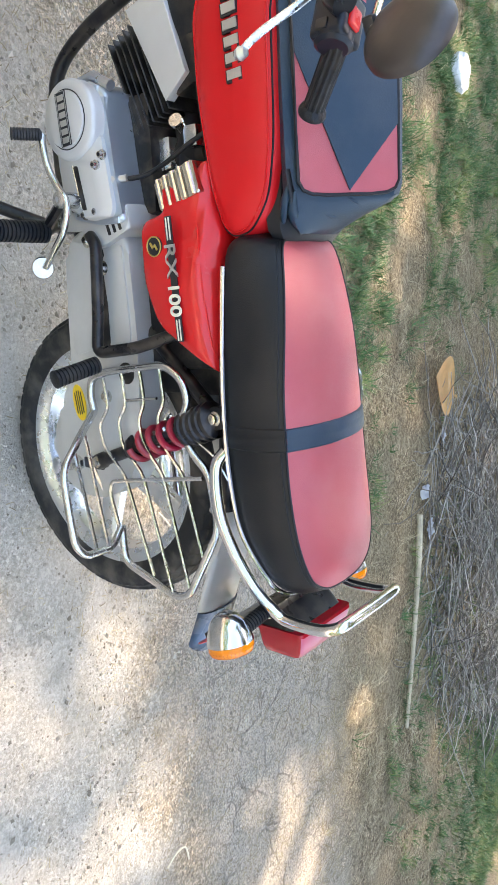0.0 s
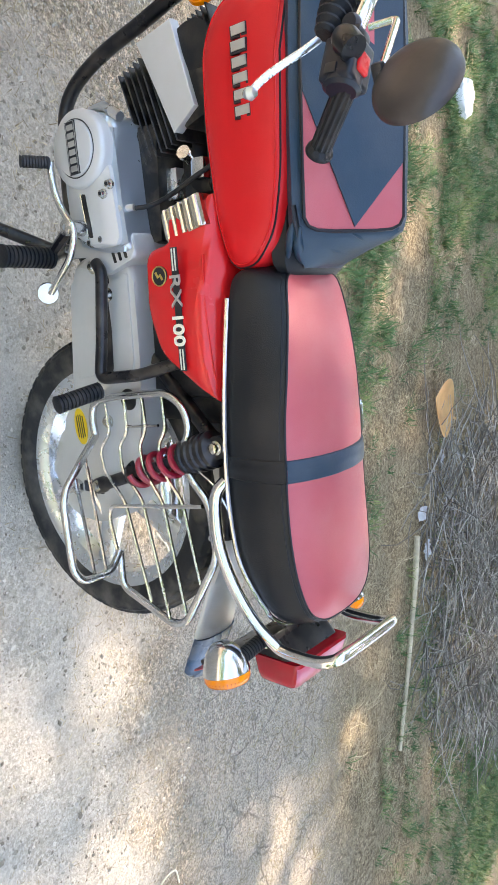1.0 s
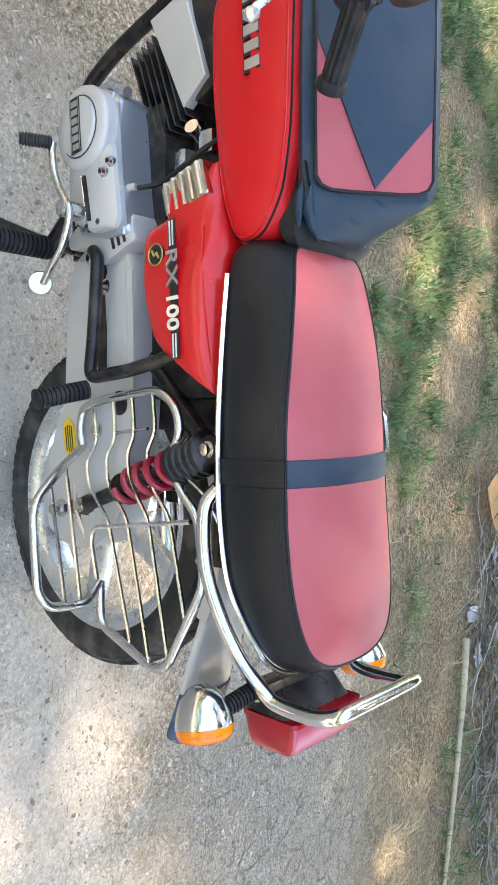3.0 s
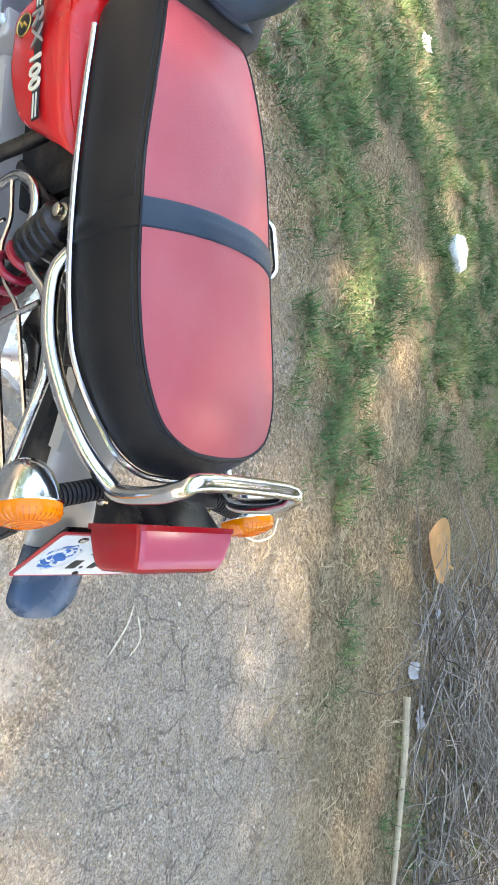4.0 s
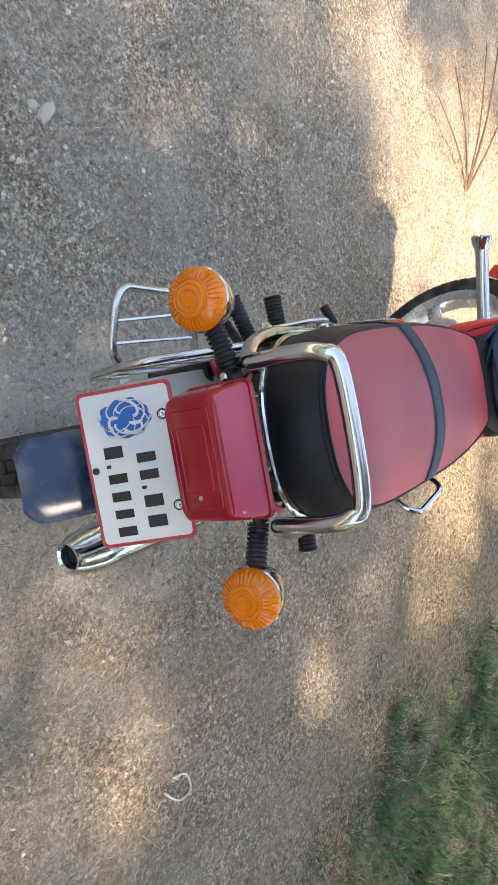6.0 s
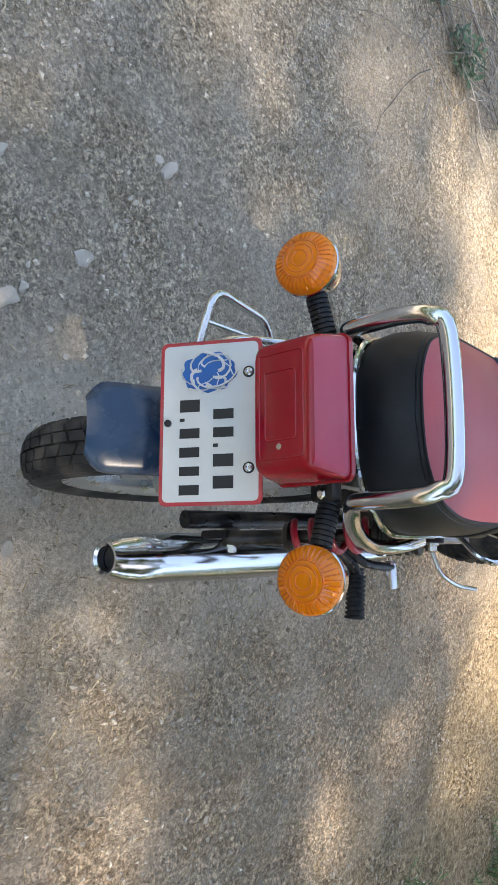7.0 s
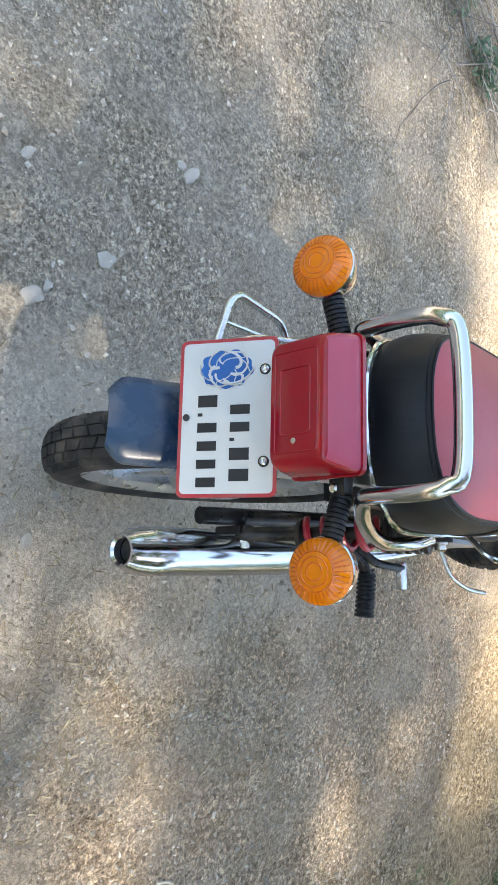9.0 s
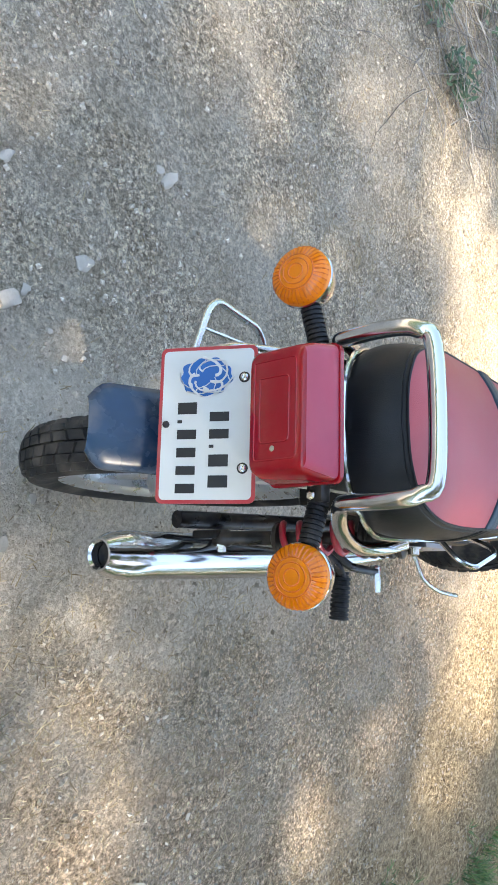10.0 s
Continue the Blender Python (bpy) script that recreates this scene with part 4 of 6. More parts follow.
for k in range(6):
    x = -0.0335 + 0.0134 * k
    flat_mark("badge_letter_bar", x - 0.0046, x + 0.0046, -0.0075, 0.0085, SILVER_BADGE, mag, mb, 0.0396, 0.0012)
for y in (-0.0108, 0.0112):
    flat_mark("badge_line", -0.042, 0.042, y - 0.0006, y + 0.0006, SILVER_BADGE, mag, mb, 0.0396, 0.0008)
for x, y, z in ((0.602, 0.150, 0.465), (0.567, 0.150, 0.502), (0.552, 0.155, 0.490), (0.475, 0.150, 0.446), (0.478, 0.151, 0.477)):
    part("cover_bolt", turn([(0.0085, 0.0), (0.0085, 0.004), (0.0060, 0.005), (0.0055, 0.010), (0.0, 0.0105)], Matrix.Translation((x, y, z)) @ SIDE, 12), OLD_CHROME, crank)
    part("bolt_socket", turn([(0.0032, 0.0), (0.0032, 0.0112), (0.0, 0.0112)], Matrix.Translation((x, y, z)) @ SIDE, 8), ENGINE_BLACK, crank)
part("comb_plate", box((0.552, 0.055, 0.488), (0.616, 0.078, 0.530), 0.004), ENGINE_BLACK, crank)
for k in range(4):
    part("comb_tooth", box((0.556 + 0.016 * k, 0.060, 0.492), (0.566 + 0.016 * k, 0.083, 0.527), 0.002), ENGINE_BLACK, crank)
part("crank_rib", bar([V(0.695, 0.12, 0.40), V(0.70, 0.125, 0.47), V(0.676, 0.128, 0.512)], 0.009, 8), ALLOY, crank)
for x, z in ((0.682, 0.470), (0.679, 0.408), (0.60, 0.385), (0.49, 0.405)):
    part("case_screw", turn([(0.0065, 0.0), (0.0065, 0.005), (0.004, 0.006), (0.0, 0.006)], Matrix.Translation((x, 0.141, z)) @ SIDE, 10), OLD_CHROME, crank)
# added black block: stands in for deep shade between engine top and vent
part("gap_shade_block", box((0.470, -0.10, 0.44), (0.668, 0.086, 0.552), 0.012), ENGINE_BLACK, crank, "black block added for the shaded gap above the engine cases")
# cylinder with fins, leaning forward
cm = Matrix.Translation((0.685, 0.0, 0.515)) @ Matrix.Rotation(radians(20), 4, "Y")
cyl = part("cylinder", box((-0.05, -0.055, -0.05), (0.05, 0.055, 0.10), 0.01, 2, cm), ENGINE_BLACK, bike, "black finned engine cylinder")
for k in range(7):
    z = -0.020 + 0.0135 * k
    part("fin", box((-0.082, -0.088, z), (0.082, 0.088, z + 0.0035), 0.0015, 1, cm), ENGINE_BLACK, cyl)
head = part("cylinder_head", box((-0.070, -0.080, 0.078), (0.080, 0.080, 0.150), 0.008, 2, cm), ENGINE_BLACK, bike, "cylinder head with bare alloy side")
part("head_side", slab([(0.641, 0.597), (0.796, 0.520), (0.816, 0.601), (0.677, 0.646)], 0.07, 0.090, 0.003), GREY_PAINT, head, "flat pale alloy side plate")
for k in range(5):
    z = 0.150 + 0.010 * k
    part("head_fin", box((-0.072, -0.080, z), (0.080, 0.080, z + 0.003), 0.001, 1, cm), ENGINE_BLACK, head)
carb = part("carburettor", turn([(0.026, -0.05), (0.028, -0.02), (0.024, 0.0), (0.026, 0.03), (0.020, 0.05), (0.0, 0.05)], along((0.565, 0.03, 0.585), (0.565, 0.031, 0.70)), 20), ENGINE_BLACK, bike, "black carburettor with cables")
part("intake", bar([V(0.50, 0.03, 0.60), V(0.56, 0.03, 0.595), V(0.64, 0.01, 0.575)], 0.026, 14), RUBBER, carb)
part("float_bowl", box((0.54, 0.015, 0.53), (0.595, 0.065, 0.575), 0.008), ALLOY, carb)
part("choke", turn([(0.008, 0), (0.008, 0.02), (0.012, 0.022), (0.012, 0.03), (0, 0.03)], along((0.60, 0.06, 0.605), (0.62, 0.11, 0.62)), 12), OLD_CHROME, carb)
part("fuel_tap", box((0.565, 0.06, 0.625), (0.60, 0.085, 0.655), 0.006), OLD_CHROME, carb)
part("cable", bar(curve_pts([V(0.527, 0.128, 0.520), V(0.528, 0.115, 0.545), V(0.534, 0.102, 0.562), V(0.547, 0.098, 0.600), V(0.567, 0.090, 0.637), V(0.595, 0.070, 0.675), V(0.66, 0.05, 0.70)], 6), 0.0042, 8), RUBBER, carb)
part("cable_end", turn([(0.010, 0), (0.010, 0.012), (0.006, 0.014), (0.006, 0.03), (0, 0.03)], along((0.527, 0.136, 0.503), (0.528, 0.126, 0.535)), 12), SILVER_BADGE, carb)
part("airbox", box((0.36, -0.10, 0.56), (0.52, 0.055, 0.70), 0.012), ENGINE_BLACK, bike, "black air filter box")
part("battery_box", box((0.20, -0.10, 0.50), (0.36, 0.08, 0.66), 0.012), ENGINE_BLACK, bike)
part("inner_guard", box((0.15, -0.055, 0.45), (0.24, 0.055, 0.68), 0.012), ENGINE_BLACK, bike)
part("horn", turn([(0.0, -0.015), (0.035, -0.015), (0.042, -0.006), (0.042, 0.004), (0.038, 0.010), (0.012, 0.014), (0.0, 0.014)], Matrix.Translation((0.770, 0.070, 0.640)) @ SIDE, 32), RUBBER, bike, "round black horn")
part("side_reflector", turn([(0.0, 0.0), (0.030, 0.0), (0.030, 0.008), (0.026, 0.012), (0.0, 0.013)], along((0.850, 0.062, 0.655), (0.897, 0.152, 0.673)), 32), AMBER, bike, "round amber reflector")

# ---- gear pedal ----
gear = part("gear_pedal", bar(round_pts([V(0.612, 0.185, 0.392), V(0.600, 0.188, 0.393), V(0.560, 0.190, 0.402), V(0.528, 0.190, 0.420), V(0.495, 0.192, 0.452), V(0.450, 0.194, 0.437), V(0.392, 0.192, 0.372)], 0.025), 0.0062, 10), CHROME, bike, "chrome heel-and-toe gear pedal")
part("toe_rubber", turn([(0.007, 0.0)] + [(r, 0.003 + 0.005 * k + d) for k in range(9) for r, d in ((0.0105, 0), (0.0105, 0.003), (0.0085, 0.0035), (0.0085, 0.0048))] + [(0.011, 0.05), (0.0, 0.05)], along((0.612, 0.188, 0.393), (0.612, 0.235, 0.372)), 16), RUBBER, gear)
part("heel_pad", turn([(0.0, 0.0), (0.019, 0.0), (0.020, 0.003), (0.018, 0.006), (0.0, 0.007)], along((0.391, 0.192, 0.362), (0.38, 0.50, 0.80)), 24), STEEL_VENT, gear, "round chequered chrome heel pad")
part("pedal_boss", turn([(0.014, -0.05), (0.014, 0.012), (0.010, 0.014), (0.0, 0.014)], Matrix.Translation((0.500, 0.186, 0.432)) @ SIDE, 16), OLD_CHROME, gear)
part("pedal_link", bar([V(0.505, 0.16, 0.40), V(0.47, 0.165, 0.36), V(0.46, 0.15, 0.33)], 0.010, 8), BLACK_PAINT, gear)

# ---- right side: brake pedal, kick start ----
part("brake_pedal", bar(curve_pts([V(0.50, -0.09, 0.46), V(0.56, -0.125, 0.465), V(0.576, -0.150, 0.468), V(0.602, -0.178, 0.468), V(0.672, -0.202, 0.468), V(0.763, -0.212, 0.468)], 6), 0.005, 8), OLD_CHROME, bike, "curved chrome lever on the far side")
kick = part("kick_start", bar(curve_pts([V(0.22, -0.10, 0.44), V(0.254, -0.130, 0.458), V(0.300, -0.156, 0.465), V(0.350, -0.163, 0.468), V(0.392, -0.165, 0.468)], 6), 0.0085, 10), BLACK_PAINT, bike, "black kick-start arm with a chrome pad")
part("kick_pad", box((0.380, -0.208, 0.461), (0.406, -0.152, 0.475), 0.005, 2), OLD_CHROME, kick, "ribbed chrome pad")

# ---- front end, steered to the left ----
STEER = Matrix.Translation((1.385, 0.085, 0.297)) @ Matrix.Rotation(radians(47), 4, "Z")
front_wheel = make_wheel("front_wheel", 0.9, 0.297)
front_wheel.matrix_basis = STEER
fg = part("front_mudguard", guard(28, 150, 0.058, 0.322, 0.05, 24, (0, 0, 0)), RED_PAINT, bike, "glossy red front mudguard")
fg.matrix_basis = STEER
fork = part("front_fork", bar([V(0.0, 0.082, -0.01), V(-0.10, 0.082, 0.20), V(-0.13, 0.082, 0.26)], [0.020, 0.022, 0.023], 16), ALLOY, bike, "telescopic front fork with grey sliders")
fork.matrix_basis = STEER
part("fork_slider", bar([V(0.0, -0.082, -0.01), V(-0.10, -0.082, 0.20), V(-0.13, -0.082, 0.26)], [0.020, 0.022, 0.023], 16), ALLOY, fork)
for s in (1, -1):
    part("fork_tube", bar([V(-0.12, s * 0.082, 0.24), V(-0.30, s * 0.082, 0.62)], 0.0155, 14), CHROME, fork)
part("fork_yoke", box((-0.30, -0.11, 0.42), (-0.19, 0.11, 0.45), 0.01), RED_PAINT, fork)
part("head_stock", bar([V(0.90, 0, 0.78), V(0.85, 0, 0.95)], 0.026, 14), BLACK_PAINT, frame_ob)
part("front_drum", turn([(0.0, 0.04), (0.085, 0.04), (0.09, 0.055), (0.085, 0.068), (0.03, 0.074), (0.0, 0.074)], Matrix.Rotation(radians(-90), 4, "X"), 32), ALLOY, front_wheel)
part("brake_cable", bar(curve_pts([STEER @ V(-0.06, 0.10, 0.03), STEER @ V(-0.14, 0.11, 0.02), STEER @ V(-0.22, 0.12, 0.12), V(1.0, 0.08, 0.60), V(0.95, 0.06, 0.78)], 6), 0.004, 6), RUBBER, bike)
bar_end = part("crash_bar", bar([V(0.95, 0.10, 0.612), V(0.95, 0.32, 0.641)], 0.016, 14), CHROME, bike, "chrome crash bar end")
part("bar_cap", turn([(0.016, 0.0), (0.022, 0.012), (0.026, 0.03), (0.024, 0.034), (0.0, 0.034)], along((0.95, 0.312, 0.640), (0.95, 0.34, 0.6435)), 20), CHROME, bar_end)
fi = V(0.87, 0.270, 0.862)
front_ind = make_indicator("indicator", 1, along(fi, fi + V(0.68, 0.73, 0.0)))
part("stem", bar([V(0.86, 0.19, 0.885), fi], 0.011, 10), CHROME, front_ind)

# ---- handlebar, grip, levers, mirror ----
hb = part("handlebar", bar(curve_pts([V(0.86, 0.03, 0.915), V(0.80, 0.09, 0.955), V(0.742, 0.138, 0.985), V(0.706, 0.168, 0.992), V(0.676, 0.183, 0.986), V(0.640, 0.198, 0.982), V(0.612, 0.209, 0.982)], 6), 0.011, 14), CHROME, bike, "bent chrome handlebar turned to the left")
gi, ge = V(0.618, 0.207, 0.992), V(0.547, 0.160, 0.914)
gl = (ge - gi).length
bm = bmesh.new()
gmx = along(gi, ge)
rings = []
for z, r in ((0.0, 0.0165), (0.004, 0.0165), (0.006, 0.0135), (gl - 0.010, 0.0132), (gl - 0.006, 0.018), (gl, 0.0195), (gl + 0.003, 0.0185), (gl + 0.005, 0.012)):
    rings.append([gmx @ V((r + (0.0016 if k % 4 in (1, 2) and 0.005 < z < gl - 0.008 else 0)) * math.cos(math.pi * k / 24), (r + (0.0016 if k % 4 in (1, 2) and 0.005 < z < gl - 0.008 else 0)) * math.sin(math.pi * k / 24), z) for k in range(48)])
loft(bm, rings)
part("grip", bm, RUBBER, hb, "ribbed black rubber grip")
sbx = along(V(0.608, 0.210, 0.982), V(0.672, 0.184, 0.982))
part("switch_box", box((-0.024, -0.023, -0.004), (0.024, 0.024, 0.056), 0.008, 3, sbx), SWITCH, hb, "black switch box")
part("switch_collar", turn([(0.019, -0.008), (0.024, -0.004), (0.025, 0.006), (0.022, 0.010), (0.0, 0.010)], sbx, 24), SWITCH, hb)
part("switch_button", box((-0.010, 0.018, 0.010), (0.012, 0.029, 0.036), 0.005, 3, sbx), RED_PAINT, hb, "red switch")
part("switch_key", box((0.018, -0.012, 0.002), (0.027, 0.004, 0.016), 0.002, 2, sbx), INK, hb)
part("clamp_disc", turn([(0.0, -0.008), (0.011, -0.008), (0.012, 0.004), (0.010, 0.008), (0.0, 0.008)], Matrix.Translation((0.682, 0.190, 0.985)) @ SIDE, 20), SWITCH, hb)
part("clamp_bracket", box((-0.014, -0.018, 0.052), (0.016, 0.020, 0.070), 0.006, 2, sbx), INK, hb)
part("lever", bar(curve_pts([V(0.672, 0.200, 0.945), V(0.658, 0.212, 0.925), V(0.640, 0.228, 0.893), V(0.626, 0.238, 0.875), V(0.617, 0.241, 0.865)], 6), [0.0056] * 25, 10, flat=0.6), ALLOY, hb, "bare alloy clutch lever")
part("lever_ball", turn([(0.0, -0.010), (0.006, -0.008), (0.0095, 0.0), (0.006, 0.008), (0.0, 0.010)], Matrix.Translation((0.616, 0.2415, 0.864)), 16), ALLOY, hb)
part("lever_clamp", turn([(0.017, 0.0), (0.018, 0.02), (0.014, 0.03), (0.0, 0.03)], along((0.640, 0.228, 1.010), (0.665, 0.222, 0.985)), 16), BLACK_PAINT, hb)
boot = []
bl = (V(0.760, 0.150, 0.965) - V(0.672, 0.204, 0.950)).length
for k in range(9):
    z = bl * k / 9
    r = 0.011 + 0.006 * math.sin(math.pi * k / 9)
    boot += [(r, z), (r * 1.35, z + bl / 9 * 0.35), (r * 1.35, z + bl / 9 * 0.6), (r, z + bl / 9 * 0.8)]
part("rubber_boot", turn(boot + [(0.005, bl + 0.005)], along((0.672, 0.206, 0.955), (0.760, 0.150, 0.965)), 18), RUBBER, hb, "ribbed black rubber boot")
part("clutch_cable", bar(curve_pts([V(0.760, 0.150, 0.965), V(0.80, 0.115, 0.98), V(0.86, 0.06, 0.95)], 5), 0.0045, 8), RUBBER, hb)
mirror = part("mirror", bar(round_pts([V(0.664, 0.196, 0.990), V(0.670, 0.182, 1.022), V(0.592, 0.252, 1.036), V(0.582, 0.256, 1.062)], 0.008), 0.0046, 10), CHROME, bike, "round mirror in a brown-black shell on a chrome stem")
mc = V(0.582, 0.258, 1.080)
en = V(0.5, 0.866, 0.0).normalized()
ex = V(0, 0, 1)
ey = en.cross(ex)
mm = Matrix.Translation(mc) @ Matrix((ex, ey, en)).transposed().to_4x4()
part("mirror_back", turn([(0.0, 0.012), (0.012, 0.0117), (0.024, 0.0100), (0.036, 0.007), (0.046, 0.002), (0.051, -0.004), (0.053, -0.009), (0.053, -0.016), (0.050, -0.018), (0.0, -0.018)], mm, 48), SHELL, mirror, "scuffed brown-black mirror shell")
part("mirror_glass", turn([(0.0, -0.0185), (0.0445, -0.0185), (0.0445, -0.0195), (0.0, -0.0195)], mm, 40), MIRROR, mirror)
part("stem_foot", box((-0.012, -0.006, -0.007), (0.014, 0.006, 0.007), 0.003, 2, Matrix.Translation((0.592, 0.248, 1.034)) @ Matrix.Rotation(radians(25), 4, "Z")), INK, mirror)

hb.matrix_basis = pose(0.011, -0.006, 0.010)
mirror.matrix_basis = pose(0.020, -0.014, 0.026)

# chrome strap hook on the far side of the seat
hook = part("strap_hook", bar(round_pts([V(0.205, -0.118, 0.735), V(0.190, -0.140, 0.790), V(0.175, -0.150, 0.802), V(0.115, -0.172, 0.792), V(0.100, -0.160, 0.775), V(0.100, -0.122, 0.740)], 0.015), 0.0045, 8), CHROME, seat, "chrome strap hook")

# ---- ground ----
def nodes_of(name, rough=0.9):
    m = bpy.data.materials.new(name)
    m.use_nodes = True
    nt = m.node_tree
    b = nt.nodes["Principled BSDF"]
    b.inputs["Roughness"].default_value = rough
    b.inputs["Specular IOR Level"].default_value = 0.25
    return m, nt, b


def earth_material():
    """Dusty track, littered verge and dark soil under the grass, told apart by place."""
    m, nt, b = nodes_of("dusty_earth", 0.92)
    N, L = nt.nodes.new, nt.links.new
    pos = N("ShaderNodeNewGeometry").outputs["Position"]
    sep = N("ShaderNodeSeparateXYZ")
    L(pos, sep.inputs[0])

    def tex(kind, scale, detail=4.0, rough=0.55):
        t = N(kind)
        t.inputs["Scale"].default_value = scale
        if "Detail" in t.inputs:
            t.inputs["Detail"].default_value = detail
            t.inputs["Roughness"].default_value = rough
        L(pos, t.inputs["Vector"])
        return t

    def math_(op, a, c, clamp=False):
        x = N("ShaderNodeMath")
        x.operation, x.use_clamp = op, clamp
        for k, v in enumerate((a, c)):
            if hasattr(v, "is_linked"):
                L(v, x.inputs[k])
            else:
                x.inputs[k].default_value = v
        return x.outputs[0]

    def step(v, lo, hi):
        r = N("ShaderNodeMapRange")
        r.interpolation_type = "SMOOTHSTEP"
        r.inputs["From Min"].default_value, r.inputs["From Max"].default_value = lo, hi
        L(v, r.inputs["Value"])
        return r.outputs[0]

    def blend(f, a, c, mode="MIX"):
        x = N("ShaderNodeMix")
        x.data_type, x.blend_type = "RGBA", mode
        for k, v in ((0, f), (6, a), (7, c)):
            if hasattr(v, "is_linked"):
                L(v, x.inputs[k])
            else:
                x.inputs[k].default_value = v if k == 0 else (*v, 1)
        return x.outputs[2]

    big, mid, fine = tex("ShaderNodeTexNoise", 0.9), tex("ShaderNodeTexNoise", 7.0, 6), tex("ShaderNodeTexNoise", 42.0, 6, 0.7)
    grit, dustgrain = tex("ShaderNodeTexVoronoi", 215.0), tex("ShaderNodeTexNoise", 420.0, 2, 0.6)
    sand, chips = tex("ShaderNodeTexVoronoi", 470.0), tex("ShaderNodeTexVoronoi", 105.0)
    warp = N("ShaderNodeVectorMath")
    warp.operation = "ADD"
    wob = N("ShaderNodeVectorMath")
    wob.operation = "SCALE"
    wob.inputs["Scale"].default_value = 0.10
    L(mid.outputs["Color"], wob.inputs[0])
    L(pos, warp.inputs[0])
    L(wob.outputs[0], warp.inputs[1])

    def cracks(scale):
        c = N("ShaderNodeTexVoronoi")
        c.feature = "DISTANCE_TO_EDGE"
        c.inputs["Scale"].default_value = scale
        L(warp.outputs[0], c.inputs["Vector"])
        return c.outputs["Distance"]

    def channel(t, k):
        c = N("ShaderNodeSeparateColor")
        L(t.outputs["Color"], c.inputs[0])
        return c.outputs[k]

    x = sep.outputs[0]
    y = math_("ADD", sep.outputs[1], math_("MULTIPLY", math_("SUBTRACT", big.outputs["Fac"], 0.5), 1.2))
    y = math_("SUBTRACT", y, math_("MULTIPLY", math_("MAXIMUM", math_("SUBTRACT", x, 0.45), 0.0), 0.9))
    road = step(y, -0.75, 0.15)
    soil = step(math_("MULTIPLY", y, -1.0), 1.2, 2.1)
    # the wheel track behind the motorcycle is trodden to fine dust
    wy = math_("ADD", sep.outputs[1], math_("MULTIPLY", math_("SUBTRACT", mid.outputs["Fac"], 0.5), 0.5))
    smooth = math_("MULTIPLY", step(math_("MULTIPLY", x, -1.0), -1.3, -0.6), step(wy, -0.50, -0.15))
    smooth = math_("MULTIPLY", smooth, math_("MAXIMUM", step(math_("MULTIPLY", wy, -1.0), -0.42, -0.12), step(math_("MULTIPLY", x, -1.0), 0.25, 0.5)))
    dust = blend(step(mid.outputs["Fac"], 0.35, 0.65), (0.540, 0.460, 0.362), (0.640, 0.562, 0.462))
    verge = blend(step(fine.outputs["Fac"], 0.32, 0.70), (0.480, 0.370, 0.270), (0.680, 0.550, 0.420))
    verge = blend(step(mid.outputs["Fac"], 0.40, 0.66), verge, (0.640, 0.530, 0.420))
    dark = blend(step(fine.outputs["Fac"], 0.3, 0.7), (0.210, 0.158, 0.100), (0.500, 0.400, 0.265))
    col = blend(soil, blend(road, verge, dust), dark)
    col = blend(smooth, col, blend(step(mid.outputs["Fac"], 0.3, 0.7), (0.490, 0.425, 0.345), (0.560, 0.495, 0.415)))
    # grains: a darker or paler tone for each, a few pale chips and dark crumbs, hollows shaded in colour
    rest = math_("SUBTRACT", 1.0, math_("MULTIPLY", smooth, 0.62))
    speck, crumb = tex("ShaderNodeTexNoise", 150.0, 5, 0.75), tex("ShaderNodeTexNoise", 64.0, 5, 0.7)
    patch = math_("ADD", 0.50, math_("MULTIPLY", step(tex("ShaderNodeTexNoise", 2.6, 4, 0.6).outputs["Fac"], 0.38, 0.60), 0.50))
    rest = math_("MULTIPLY", rest, patch)
    # g1 and g2 follow the relief noises: shade in the hollows painted as colour
    g1 = blend(step(speck.outputs["Fac"], 0.36, 0.58), (0.44, 0.42, 0.40), (1.28, 1.28, 1.27))
    g2 = blend(step(crumb.outputs["Fac"], 0.40, 0.58), (0.66, 0.64, 0.62), (1.16, 1.16, 1.15))
    g3 = blend(step(channel(chips, 1), 0.92, 0.99), (1.0, 1.0, 1.0), (1.30, 1.29, 1.26))
    g4 = blend(step(channel(chips, 2), 0.92, 0.99), (1.0, 1.0, 1.0), (0.62, 0.59, 0.56))
    g5 = blend(channel(grit, 0), (0.90, 0.89, 0.88), (1.10, 1.10, 1.09))
    for g in (g1, g2, g3, g4, g5):
        col = blend(rest, col, blend(1.0, col, g, "MULTIPLY"))
    clay = math_("MULTIPLY", step(math_("MULTIPLY", x, -1.0), 0.15, 0.55), math_("MULTIPLY", step(math_("MULTIPLY", sep.outputs[1], -1.0), 0.35, 0.7), step(sep.outputs[1], -1.75, -1.35)))
    col = blend(math_("MULTIPLY", clay, 0.75), col, blend(1.0, blend(step(fine.outputs["Fac"], 0.35, 0.65), (0.600, 0.505, 0.410), (0.760, 0.665, 0.565)), g1, "MULTIPLY"))
    wide = math_("MULTIPLY", step(cracks(9.0), 0.060, 0.0), step(mid.outputs["Fac"], 0.42, 0.58))
    thin = math_("MULTIPLY", step(cracks(24.0), 0.070, 0.0), step(fine.outputs["Fac"], 0.45, 0.62))
    cracked = math_("MULTIPLY", math_("MAXIMUM", wide, math_("MULTIPLY", thin, 0.7)), math_("MAXIMUM", clay, math_("MULTIPLY", rest, 0.10)))
    col = blend(math_("MULTIPLY", cracked, 0.62), col, (0.13, 0.105, 0.08))
    L(col, b.inputs["Base Color"])
